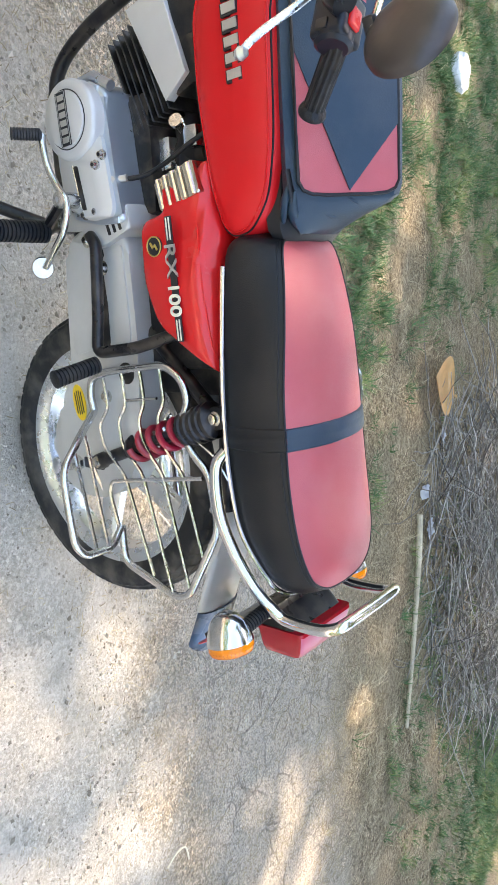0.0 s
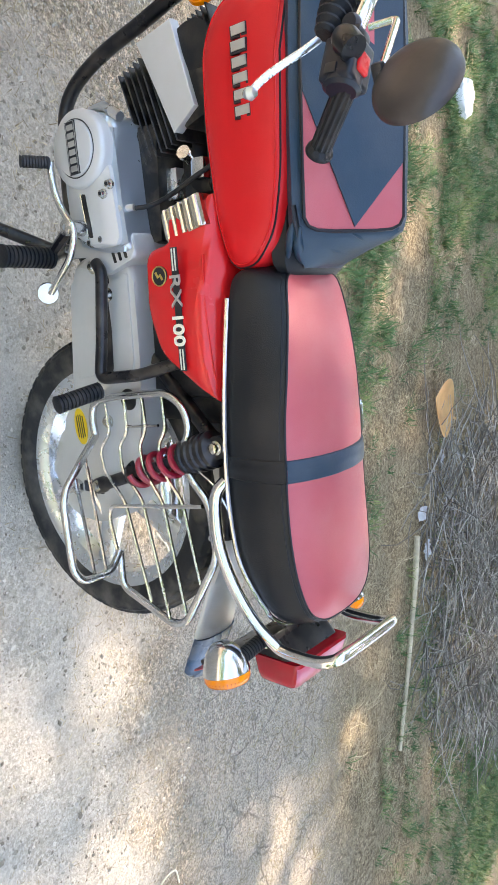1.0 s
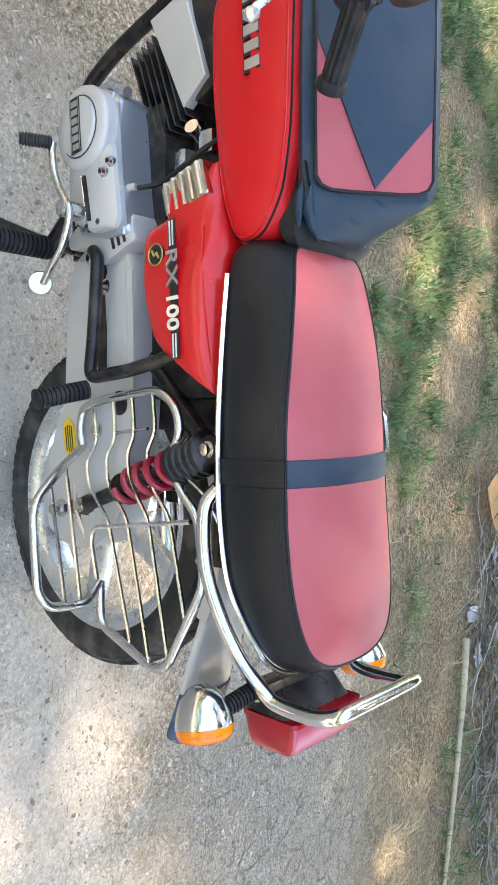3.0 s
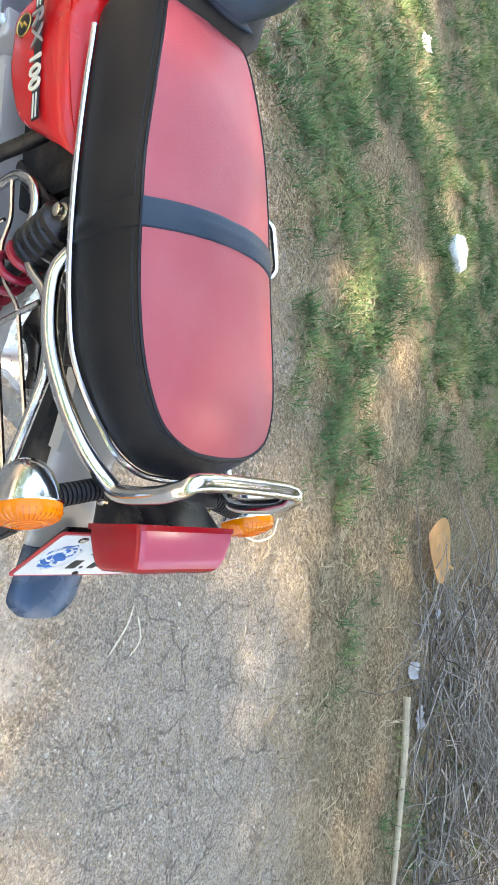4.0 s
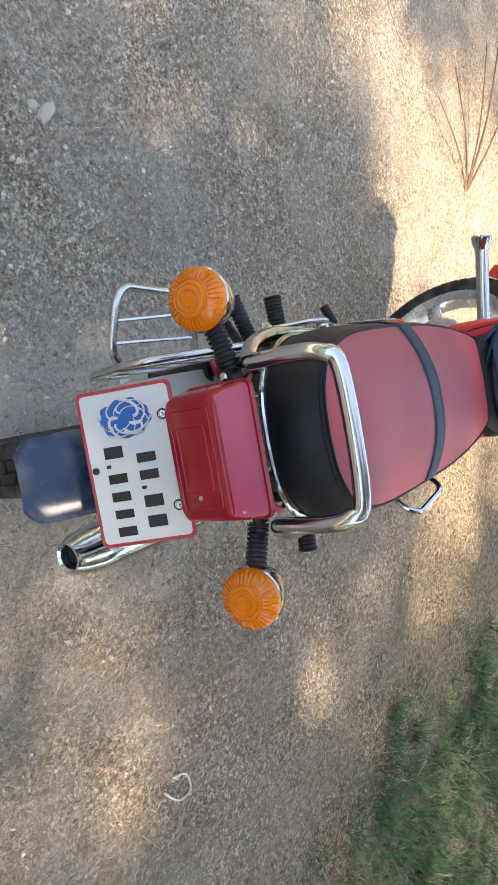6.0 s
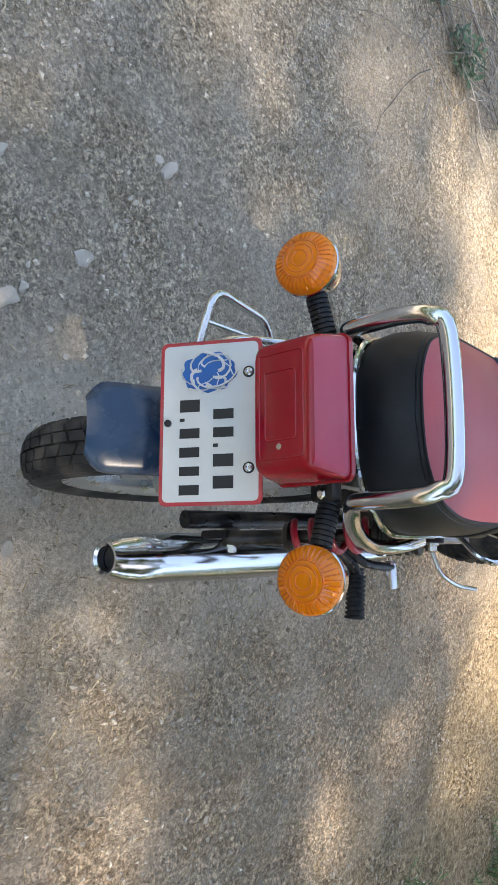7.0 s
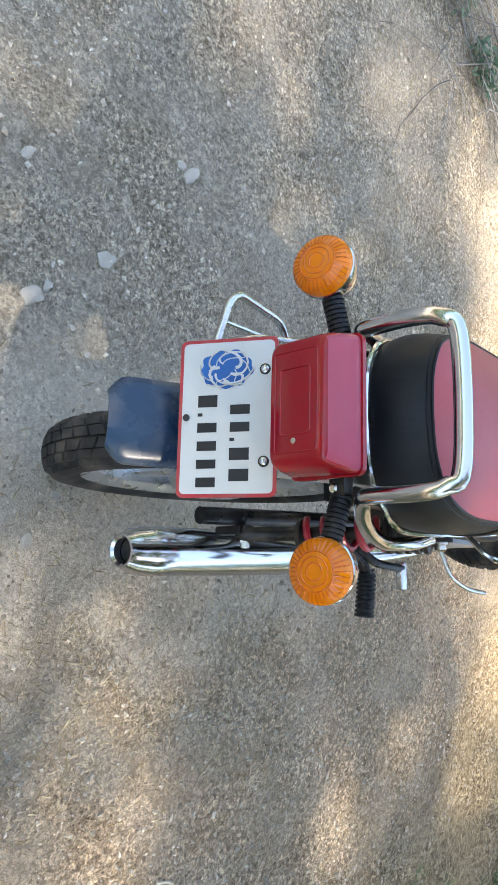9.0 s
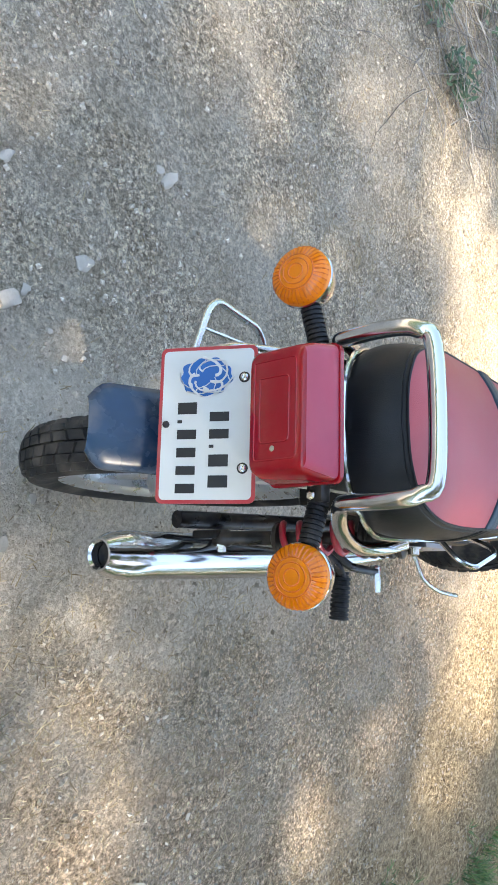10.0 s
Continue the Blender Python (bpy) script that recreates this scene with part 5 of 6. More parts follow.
    # relief: rounded grains on a crumbled crust, split by the cracks
    domes = math_("ADD", math_("MULTIPLY", math_("SUBTRACT", 0.6, grit.outputs["Distance"]), channel(grit, 0)), math_("MULTIPLY", math_("SUBTRACT", 0.6, sand.outputs["Distance"]), 0.35))
    h = math_("ADD", math_("MULTIPLY", fine.outputs["Fac"], 0.75), math_("MULTIPLY", crumb.outputs["Fac"], 0.75))
    h = math_("ADD", math_("ADD", h, math_("MULTIPLY", domes, 0.25)), math_("MULTIPLY", speck.outputs["Fac"], 0.35))
    h = math_("ADD", h, math_("MULTIPLY", dustgrain.outputs["Fac"], 0.15))
    h = math_("SUBTRACT", math_("MULTIPLY", h, math_("SUBTRACT", 1.1, math_("MULTIPLY", smooth, 0.75))), math_("MULTIPLY", cracked, 1.5))
    bp = N("ShaderNodeBump")
    bp.inputs["Strength"].default_value, bp.inputs["Distance"].default_value = 1.0, 0.016
    L(h, bp.inputs["Height"])
    L(bp.outputs[0], b.inputs["Normal"])
    return m


def ground_height(x, y):
    if abs(x) > 6 or abs(y) > 7:
        return 0.0
    rough = 0.85 + 0.15 * min(1, max(0, (-y - 0.3)))
    return 0.010 * noise.noise(V(x * 0.9, y * 0.9, 0)) * min(1, abs(y) + 0.3) + rough * (0.007 * noise.noise(V(x * 4, y * 4, 3)) + 0.006 * noise.noise(V(x * 11, y * 11, 5)) + 0.0040 * noise.noise(V(x * 27, y * 27, 9)) + 0.0024 * noise.noise(V(x * 52, y * 52, 2)))


xs = [-400, -100, -30, -12, -6.2] + [-4 + 0.04 * i for i in range(60)] + [-1.6 + 0.013 * i for i in range(323)] + [2.6 + 0.04 * i for i in range(36)] + [6.2, 9, 20, 60, 200, 400]
ys = [-400, -100, -30, -14, -8.2] + [-6 + 0.04 * i for i in range(100)] + [-2.0 + 0.013 * i for i in range(293)] + [1.82 + 0.04 * i for i in range(30)] + [5, 8, 20, 60, 200, 400]
me = bpy.data.meshes.new("ground")
me.from_pydata([(x, y, ground_height(x, y)) for x in xs for y in ys], [], [(i * len(ys) + j, (i + 1) * len(ys) + j, (i + 1) * len(ys) + j + 1, i * len(ys) + j + 1) for i in range(len(xs) - 1) for j in range(len(ys) - 1)])
me.materials.append(earth_material())
for p in me.polygons:
    p.use_smooth = True
tagged(new("ground", me), "dusty earth track with a littered verge", "ground", kind="structure")


def island_material(name, lo, hi, rough=0.7, third=None, patch=0.0):
    """One colour for each loose piece, between two or three; patch: neighbours within about 1/patch metres lean to one tone."""
    m, nt, b = nodes_of(name, rough)
    geo, r = nt.nodes.new("ShaderNodeNewGeometry"), nt.nodes.new("ShaderNodeValToRGB")
    r.color_ramp.elements[0].color, r.color_ramp.elements[1].color = (*lo, 1), (*hi, 1)
    if third:
        e = r.color_ramp.elements.new(0.55)
        e.color = (*third, 1)
    value = geo.outputs["Random Per Island"]
    if patch:
        n, k = nt.nodes.new("ShaderNodeTexNoise"), nt.nodes.new("ShaderNodeMapRange")
        n.inputs["Scale"].default_value, n.inputs["Detail"].default_value = patch, 3.0
        k.inputs["From Min"].default_value, k.inputs["From Max"].default_value = 0.36, 0.68
        mx = nt.nodes.new("ShaderNodeMix")
        mx.inputs[0].default_value = 0.5
        nt.links.new(geo.outputs["Position"], n.inputs["Vector"])
        nt.links.new(n.outputs["Fac"], k.inputs["Value"])
        nt.links.new(value, mx.inputs[2])
        nt.links.new(k.outputs[0], mx.inputs[3])
        value = mx.outputs[0]
    nt.links.new(value, r.inputs[0])
    nt.links.new(r.outputs[0], b.inputs["Base Color"])
    return m


def stuff_mesh(name, verts, faces, material, label, category, smooth=False):
    me = bpy.data.meshes.new(name)
    me.from_pydata(verts, [], faces)
    me.materials.append(material)
    if smooth:
        for p in me.polygons:
            p.use_smooth = True
    return tagged(new(name, me), label, category, kind="stuff")


rng = np.random.default_rng(7)


def field(x, y, s, z=0.0):
    return noise.noise(V(x * s, y * s, z))


def spot(x, y, cx, cy, rx, ry):
    """1 in the middle of an oval patch, falling to 0 at its edge."""
    return max(0.0, 1 - ((x - cx) / rx) ** 2 - ((y - cy) / ry) ** 2)


def green_at(x, y):
    """How much green grass grows here, 0 to 1."""
    n = field(x, y, 1.6, 2) + 0.6 * field(x, y, 4.5, 7)
    g = 0.0
    if y < -1.0:
        edge = -1.27 - 0.20 * max(0.0, 1.1 - x) + 0.30 * field(x, y, 1.6, 8) + 0.12 * field(x, y, 6.0, 9)
        g = min(1.0, max(0.0, (edge - y) / 0.30)) * min(1.0, max(0.0, (x + 0.15) / 1.0)) * (0.80 + 1.3 * n)
        if y < -2.45:
            g *= 0.62
        g -= 0.8 * spot(x, y, 0.5, -2.6, 0.45, 0.35) + 0.5 * spot(x, y, 0.78, -1.68, 0.16, 0.22)
    g += 0.7 * spot(x, y, 0.1, -2.05, 0.35, 0.25) + 0.5 * spot(x, y, -2.27, -2.25, 0.20, 0.15)
    g += 0.8 * spot(x, y, -3.9, -4.5, 1.3, 1.2) + 0.25 * spot(x, y, -0.75, -2.0, 0.25, 0.2) + 0.12 * max(0.0, n) * (y < -1.5)
    if x < -1.0 and y < -2.4:
        g += 0.16 * min(1.0, -1.0 - x)
    g *= 0.35 + 1.5 * max(0.0, 0.45 + field(x, y, 11.0, 3))
    return min(1.0, max(0.0, g))


def make_blades(n, area, keep, length, width, lie, lift=0.0):
    """Many thin blades: each a bent strip of two quads."""
    verts, faces = [], []
    x0, x1, y0, y1 = area
    tries = 0
    while len(faces) < 2 * n and tries < n * 12:
        tries += 1
        x, y = rng.uniform(x0, x1), rng.uniform(y0, y1)
        if rng.random() > keep(x, y):
            continue
        a, ln = rng.uniform(0, 2 * math.pi), rng.uniform(*length)
        w = rng.uniform(*width) * 0.5
        tilt = rng.uniform(*lie)
        dx, dy = math.cos(a), math.sin(a)
        bend = rng.uniform(-0.5, 0.9)
        z = ground_height(x, y) + lift
        px, py = -dy * w, dx * w
        k = len(verts)
        for u, wk in ((0, 1.0), (0.55, 0.8), (1.0, 0.15)):
            out = ln * u * math.sin(tilt + bend * u * 0.5)
            up = ln * u * max(0.03, math.cos(tilt + bend * u * 0.5))
            sx = bend * 0.25 * ln * u * u
            verts.append((x + dx * out + px * wk - dy * sx, y + dy * out + py * wk + dx * sx, z + up))
            verts.append((x + dx * out - px * wk - dy * sx, y + dy * out - py * wk + dx * sx, z + up + (0.0008 if u else 0)))
        faces += [(k, k + 1, k + 3, k + 2), (k + 2, k + 3, k + 5, k + 4)]
    return verts, faces


def make_tufts(n, area, keep, blades, spread, length, width, lie):
    """Tufts of bent blades: each blade a strip of three quads that tapers to its tip, splayed from the tuft's heart."""
    verts, faces = [], []
    x0, x1, y0, y1 = area
    made = tries = 0
    while made < n and tries < n * 15:
        tries += 1
        cx, cy = rng.uniform(x0, x1), rng.uniform(y0, y1)
        if rng.random() > keep(cx, cy):
            continue
        made += 1
        size, r = rng.uniform(0.6, 1.25), spread * rng.uniform(0.5, 1.4)
        for _ in range(int(rng.integers(*blades))):
            a, rr = rng.uniform(0, 2 * math.pi), r * math.sqrt(rng.random())
            x, y = cx + rr * math.cos(a), cy + rr * math.sin(a)
            a += rng.uniform(-0.9, 0.9)
            ln, w, tilt = size * rng.uniform(*length), rng.uniform(*width) * 0.5, rng.uniform(*lie)
            dx, dy, sway = math.cos(a), math.sin(a), rng.uniform(-0.35, 0.35) * ln
            z = 0.002 + 0.006 * (rng.random() if tilt > 1.3 else 0)
            out = up = 0.0
            k = len(verts)
            for u, wk in ((0, 0.8), (0.35, 1.0), (0.7, 0.7), (1.0, 0.08)):
                sx = sway * u * u
                px, py = -dy * w * wk, dx * w * wk
                verts += [(x + dx * out - dy * sx + px, y + dy * out + dx * sx + py, z + up), (x + dx * out - dy * sx - px, y + dy * out + dx * sx - py, z + up + 0.0007)]
                t = tilt + 0.9 * u
                out, up = out + ln * 0.34 * math.sin(t), max(0.0, up + ln * 0.34 * math.cos(t))
            faces += [(k + q, k + q + 1, k + q + 3, k + q + 2) for q in (0, 2, 4)]
    return verts, faces


AREA = (-4.6, 4.6, -5.6, -0.6)
GRASS = island_material("green_grass", (0.028, 0.085, 0.032), (0.44, 0.43, 0.17), 0.55, third=(0.105, 0.20, 0.070), patch=3.0)
STRAW = island_material("dry_straw", (0.22, 0.155, 0.085), (0.68, 0.56, 0.37), 0.75, third=(0.44, 0.34, 0.205))
TWIG = island_material("grey_twig", (0.08, 0.068, 0.058), (0.56, 0.52, 0.46), 0.75, third=(0.24, 0.212, 0.185))
v, f = make_tufts(7600, AREA, green_at, (10, 26), 0.040, (0.025, 0.085), (0.0026, 0.0058), (0.15, 1.2))
stuff_mesh("grass", v, f, GRASS, "short green grass in tufts on the verge", "grass")
v, f = make_tufts(5200, AREA, lambda x, y: min(1, max(0.0, (-0.95 - y) / 0.7)) * min(1, 0.30 + 0.45 * green_at(x, y) + 0.8 * max(0, field(x, y, 2.5, 4))), (5, 16), 0.055, (0.04, 0.13), (0.0016, 0.0038), (0.9, 1.6))
stuff_mesh("dry_grass", v, f, STRAW, "dry straw-coloured grass lying on the verge", "dry grass")


def litter_keep(x, y):
    on_road = max(0.0, min(1.0, (y - 0.9 * max(0, x - 0.45) + 0.55) / 0.6))
    side = min(1.0, max(0.0, (x - 0.35) / 0.6)) * min(1.0, max(0.0, (y - 0.30) / 0.5))
    return (0.85 - 0.78 * on_road + 0.7 * side) * (0.45 + 1.1 * max(0.0, 0.35 + field(x, y, 3.0, 12)))


v, f = make_blades(64000, (-2.4, 3.2, -2.2, 2.2), litter_keep, (0.006, 0.034), (0.0011, 0.0030), (1.30, 1.62), 0.001)
stuff_mesh("litter", v, f, STRAW, "short bits of dry litter on the earth", "litter")


def make_stones(n, area, size, keep, z=0.0):
    verts, faces = [], []
    x0, x1, y0, y1 = area
    base = [(-1, -1, -0.4), (1, -0.9, -0.4), (1.1, 1, -0.4), (-0.9, 1, -0.4), (-0.7, -0.6, 0.5), (0.7, -0.65, 0.6), (0.6, 0.7, 0.5), (-0.6, 0.6, 0.62)]
    quads = [(0, 1, 5, 4), (1, 2, 6, 5), (2, 3, 7, 6), (3, 0, 4, 7), (4, 5, 6, 7)]
    while len(faces) < 5 * n:
        x, y = rng.uniform(x0, x1), rng.uniform(y0, y1)
        if rng.random() > keep(x, y):
            continue
        s = size[0] + (size[1] - size[0]) * rng.random() ** 4
        a = rng.uniform(0, 6.28)
        c, d = math.cos(a), math.sin(a)
        k, h = len(verts), ground_height(x, y)
        for p in base:
            q = [p[i] * s * rng.uniform(0.7, 1.15) * (0.8, 0.6, 0.55)[i] for i in range(3)]
            verts.append((x + q[0] * c - q[1] * d, y + q[0] * d + q[1] * c, h + q[2] + 0.12 * s))
        faces += [tuple(k + i for i in q) for q in quads]
    return verts, faces


PEBBLE = island_material("pebble", (0.33, 0.275, 0.215), (0.50, 0.440, 0.370), 0.9, third=(0.44, 0.368, 0.288))
v, f = make_stones(42000, (-2.0, 2.7, -1.7, 2.0), (0.0014, 0.0085), lambda x, y: (0.35 if abs(y) < 0.3 and x < 1 else 1.0) * (0.25 + 0.75 * max(0.0, min(1.0, 0.4 + 1.5 * field(x, y, 2.2, 11)))) * (0.9 if y > -0.6 else 0.5))
stuff_mesh("pebbles", v, f, PEBBLE, "small stones and grit on the track", "pebbles")


def twig_pile(n, area, length, height, r, seed, slant=False):
    g = np.random.default_rng(seed)
    bm = bmesh.new()
    for _ in range(n):
        x, y = g.uniform(area[0], area[1]), g.uniform(area[2], area[3])
        if slant and x < -2.1 + 0.65 * (y + 2.7):
            continue
        a, ln = g.uniform(0, 6.28), g.uniform(*length)
        edge = min(1.0, max(0.15, (area[3] - y) / 0.5))
        p = V(x, y, g.uniform(0.0, height * edge))
        d = V(math.cos(a), math.sin(a), g.uniform(-0.25, 0.45))
        pts = [p]
        for _k in range(5):
            d = (d + V(g.uniform(-0.4, 0.4), g.uniform(-0.4, 0.4), g.uniform(-0.25, 0.2))).normalized()
            p = p + d * ln / 5
            pts.append(V(p.x, p.y, max(0.004, p.z)))
        rr = g.uniform(*r)
        tube(bm, pts, [rr * (1 - 0.13 * k) for k in range(6)], 4)
    return bm


def soil_crumbs(n, area, seed):
    """Loose crumbs of dry earth, squashed and turned, lying closer together in patches."""
    r = random.Random(seed)
    verts, faces = [], []
    base = ((1, 0, 0), (0, 1, 0), (-1, 0, 0), (0, -1, 0), (0, 0, 1), (0, 0, -1))
    for _ in range(n):
        x, y = r.uniform(area[0], area[1]), r.uniform(area[2], area[3])
        if noise.noise(V(x * 3.1, y * 3.1, 40)) + 0.6 * noise.noise(V(x * 9, y * 9, 41)) < r.uniform(-0.75, 0.35):
            continue
        size = min(0.0085, 0.0014 * math.exp(abs(r.gauss(0, 0.75))) + 0.0010)
        z = ground_height(x, y)
        m = Matrix.Rotation(r.uniform(0, 6.28), 3, "Z") @ Matrix.Rotation(r.gauss(0, 0.35), 3, "X")
        k = len(verts)
        for p in base:
            q = m @ V(p[0] * size * r.uniform(0.8, 1.5), p[1] * size * r.uniform(0.6, 1.1), p[2] * size * r.uniform(0.5, 0.8))
            verts.append((x + q.x, y + q.y, z + q.z + size * 0.3))
        faces += [(k + a, k + (a + 1) % 4, k + 4) for a in range(4)] + [(k + (a + 1) % 4, k + a, k + 5) for a in range(4)]
    me = bpy.data.meshes.new("soil_crumbs")
    me.from_pydata(verts, [], faces)
    me.materials.append(island_material("soil_crumb", (0.22, 0.18, 0.135), (0.72, 0.63, 0.52), 0.95, third=(0.46, 0.395, 0.315)))
    return tagged(new("soil_crumbs", me), "loose crumbs of dry earth on the track", "soil", kind="stuff")


soil_crumbs(34000, (-1.3, 1.7, -1.7, 1.7), 21)
tagged(finish("dry_twigs", twig_pile(2300, (-3.4, -0.45, -4.7, -2.85), (0.2, 0.75), 0.16, (0.0020, 0.0058), 3, True), TWIG), "tangled heap of dry grey twigs", "twigs", kind="stuff")
tagged(finish("dry_twigs", twig_pile(300, (1.05, 2.1, 1.45, 2.4), (0.2, 0.55), 0.06, (0.0012, 0.003), 4), TWIG), "dry twigs and roots beside the track", "twigs", kind="stuff")
tagged(finish("fallen_straws", twig_pile(50, (-2.6, 3.4, -2.8, 1.9), (0.04, 0.15), 0.004, (0.0009, 0.0019), 5), STRAW), "long dry straws on the earth", "straw", kind="stuff")


def sheet(name, centre, size, turn_deg, bend, material, label, category, shape=lambda u: 1.0, n=12, seed=1, crumple=0.0, lift=0.0):
    """A curled or crumpled sheet lying on the ground: u along its length, w across."""
    g = random.Random(seed)
    bm = bmesh.new()
    rows = []
    for i in range(n + 1):
        u = i / n
        row = []
        for j in range(7):
            w = j / 3 - 1
            x, y = (u - 0.5) * size[0], w * size[1] * 0.5 * shape(u)
            z = bend * (abs(w) ** 1.6) * shape(u) + 0.6 * bend * (2 * u - 1) ** 2 + crumple * noise.noise(V(u * 6 + seed, w * 4, seed)) + crumple
            row.append(V(x + crumple * g.uniform(-0.3, 0.3), y + crumple * g.uniform(-0.3, 0.3), max(0.0, z) + 0.004 + lift))
        rows.append(row)
    loft(bm, rows, False, False)
    bmesh.ops.solidify(bm, geom=bm.faces[:], thickness=0.0008)
    x, y = centre
    bm.transform(Matrix.Translation((x, y, ground_height(x, y))) @ Matrix.Rotation(radians(turn_deg), 4, "Z"))
    return tagged(finish(name, bm, material), label, category)


TAN = mat("dry_leaf", (0.72, 0.46, 0.20), 0.7, vary=0.15, scale=14, bump=0.3, bscale=160)
PAPER = mat("white_litter", (0.72, 0.72, 0.74), 0.6, vary=0.06, scale=20, bump=0.2, bscale=90)
leaf = sheet("dry_leaf", (-0.30, -2.98), (0.42, 0.34), 246, 0.045, TAN, "large curled tan dry leaf on the verge", "leaf", lambda u: max(0.05, math.sin(math.pi * min(1, u * 1.12 + 0.02)) ** 0.7), lift=0.055)
part("leaf_stalk", bar([V(-0.345, -3.11, 0.05), V(-0.38, -3.17, 0.03), V(-0.395, -3.22, 0.015)], 0.003, 6), TAN, leaf)
bm = bmesh.new()
bmesh.ops.create_icosphere(bm, subdivisions=4, radius=1.0)
for q in bm.verts:
    q.co *= 0.85 + 0.30 * noise.noise(q.co * 1.6) + 0.16 * abs(noise.noise(q.co * 4.0)) + 0.05 * noise.noise(q.co * 9.0)
bm.transform(Matrix.Translation((1.46, -3.38, 0.05)) @ Matrix.Rotation(radians(20), 4, "Z") @ Matrix.Diagonal((0.125, 0.095, 0.055, 1)))
tagged(finish("litter_bag", bm, PAPER), "crumpled white plastic bag on the grass", "litter")
sheet("paper_scrap", (-0.866, -2.76), (0.13, 0.075), 80, 0.01, PAPER, "torn white paper scrap on the verge", "litter", crumple=0.015, seed=5)
sheet("paper_scrap", (-1.11, -2.84), (0.11, 0.09), 20, 0.01, PAPER, "torn white paper scrap on the verge", "litter", crumple=0.015, seed=8)
sheet("paper_scrap", (-0.605, -3.10), (0.08, 0.06), 40, 0.01, PAPER, "torn white paper scrap on the verge", "litter", crumple=0.012, seed=11)
sheet("paper_scrap", (2.5, -2.9), (0.14, 0.09), 110, 0.01, PAPER, "torn white paper scrap on the verge", "litter", crumple=0.02, seed=12)
BARK = mat("pale_bark", (0.56, 0.46, 0.33), 0.8, vary=0.25, scale=30, bump=0.5, bscale=120)
tagged(finish("stick", bar(curve_pts([V(-0.98, -2.69, 0.02), V(-1.22, -2.66, 0.022), V(-1.45, -2.62, 0.018), V(-1.75, -2.54, 0.02), V(-2.16, -2.43, 0.016)], 5), [0.019 - 0.0004 * k for k in range(21)], 8), BARK), "long pale bare stick on the verge", "stick")
BUTT = mat("white_paper_tube", (0.55, 0.51, 0.42), 0.7, vary=0.08, scale=40)
tagged(finish("paper_tube", turn([(0.013, -0.05), (0.014, 0.0), (0.013, 0.05)], Matrix.Translation((-0.113, -1.19, 0.014)) @ Matrix.Rotation(radians(12), 4, "Z") @ Matrix.Rotation(radians(90), 4, "Y"), 12), BUTT), "short pale paper tube on the ground", "litter")


def curl(pts, r, material, label):
    tagged(finish("dry_stalk", bar(curve_pts([V(x, y, ground_height(x, y) + 0.006 + h) for x, y, h in pts], 6), r, 6), material), label, "dry stalk")


CS = mat("pale_stalk", (0.74, 0.66, 0.50), 0.7, vary=0.12, scale=40)
curl(((-0.02, -1.10, 0), (0.05, -1.07, 0.01), (0.12, -1.10, 0)), 0.003, CS, "curved pale dry stalk on the earth")
curl(((-0.25, -1.23, 0), (-0.27, -1.31, 0.008), (-0.25, -1.40, 0.01), (-0.19, -1.46, 0)), 0.0036, CS, "curled pale dry stalk on the earth")
curl(((-0.30, -0.43, 0), (-0.36, -0.475, 0.006), (-0.42, -0.48, 0)), 0.0028, CS, "curved pale dry stalk on the earth")
curl(((-0.57, -0.64, 0), (-0.50, -0.69, 0.006), (-0.45, -0.72, 0)), 0.0026, CS, "straight pale dry stalk on the earth")
curl(((-0.58, -0.72, 0), (-0.54, -0.75, 0.006), (-0.48, -0.74, 0)), 0.0026, CS, "curved pale dry stalk on the earth")
curl(((-1.43, -0.32, 0), (-1.405, -0.36, 0.006), (-1.42, -0.41, 0.004), (-1.48, -0.43, 0)), 0.0032, CS, "curved pale dry stalk on the earth")
curl(((0.10, -1.11, 0), (0.07, -1.165, 0.006), (0.0, -1.20, 0)), 0.003, CS, "curved pale dry stalk on the earth")
curl(((0.255, -0.90, 0), (0.29, -0.935, 0.01), (0.335, -0.93, 0.01), (0.33, -0.885, 0), (0.28, -0.87, 0.004)), 0.0032, CS, "pale dry stalk bent into a ring on the earth")
STONES = ((0.124, 0.718, 0.030, 0.016, 0.012, 40), (0.092, 0.730, 0.013, 0.011, 0.009, 10), (-0.225, 0.331, 0.024, 0.019, 0.010, 20), (-0.193, 0.358, 0.013, 0.010, 0.008, 70), (-0.111, -0.041, 0.013, 0.011, 0.010, 0), (-0.032, -0.008, 0.010, 0.009, 0.008, 30), (-0.070, 0.451, 0.023, 0.017, 0.006, 30), (-0.276, 0.593, 0.020, 0.012, 0.008, 50), (-0.125, 0.293, 0.008, 0.007, 0.006, 15), (-0.083, 0.247, 0.008, 0.008, 0.006, 60), (-0.165, -0.133, 0.015, 0.013, 0.010, 80))
STONE = mat("pale_stone", (0.45, 0.405, 0.345), 0.9, vary=0.18, scale=40, bump=0.5, bscale=160, dirt=0.5, dscale=20, dcol=(0.45, 0.385, 0.31))
for px, py, sx, sy, sz, rot in STONES:
    bm = bmesh.new()
    bmesh.ops.create_icosphere(bm, subdivisions=2, radius=1.0)
    for q in bm.verts:
        o = q.co + V(px * 9, py * 9, 0)
        q.co *= 1 + 0.55 * noise.noise(o * 1.3) + 0.22 * noise.noise(o * 3.1)
        q.co.z = min(q.co.z, 0.55 + 0.2 * noise.noise(o * 2.0))
    bm.transform(Matrix.Translation((px, py, ground_height(px, py) + sz * 0.15)) @ Matrix.Rotation(radians(rot), 4, "Z") @ Matrix.Diagonal((sx, sy, sz, 1)))
    tagged(finish("stone", bm, STONE), "pale dusty stone lying on the track", "stone", group="stones on the track")

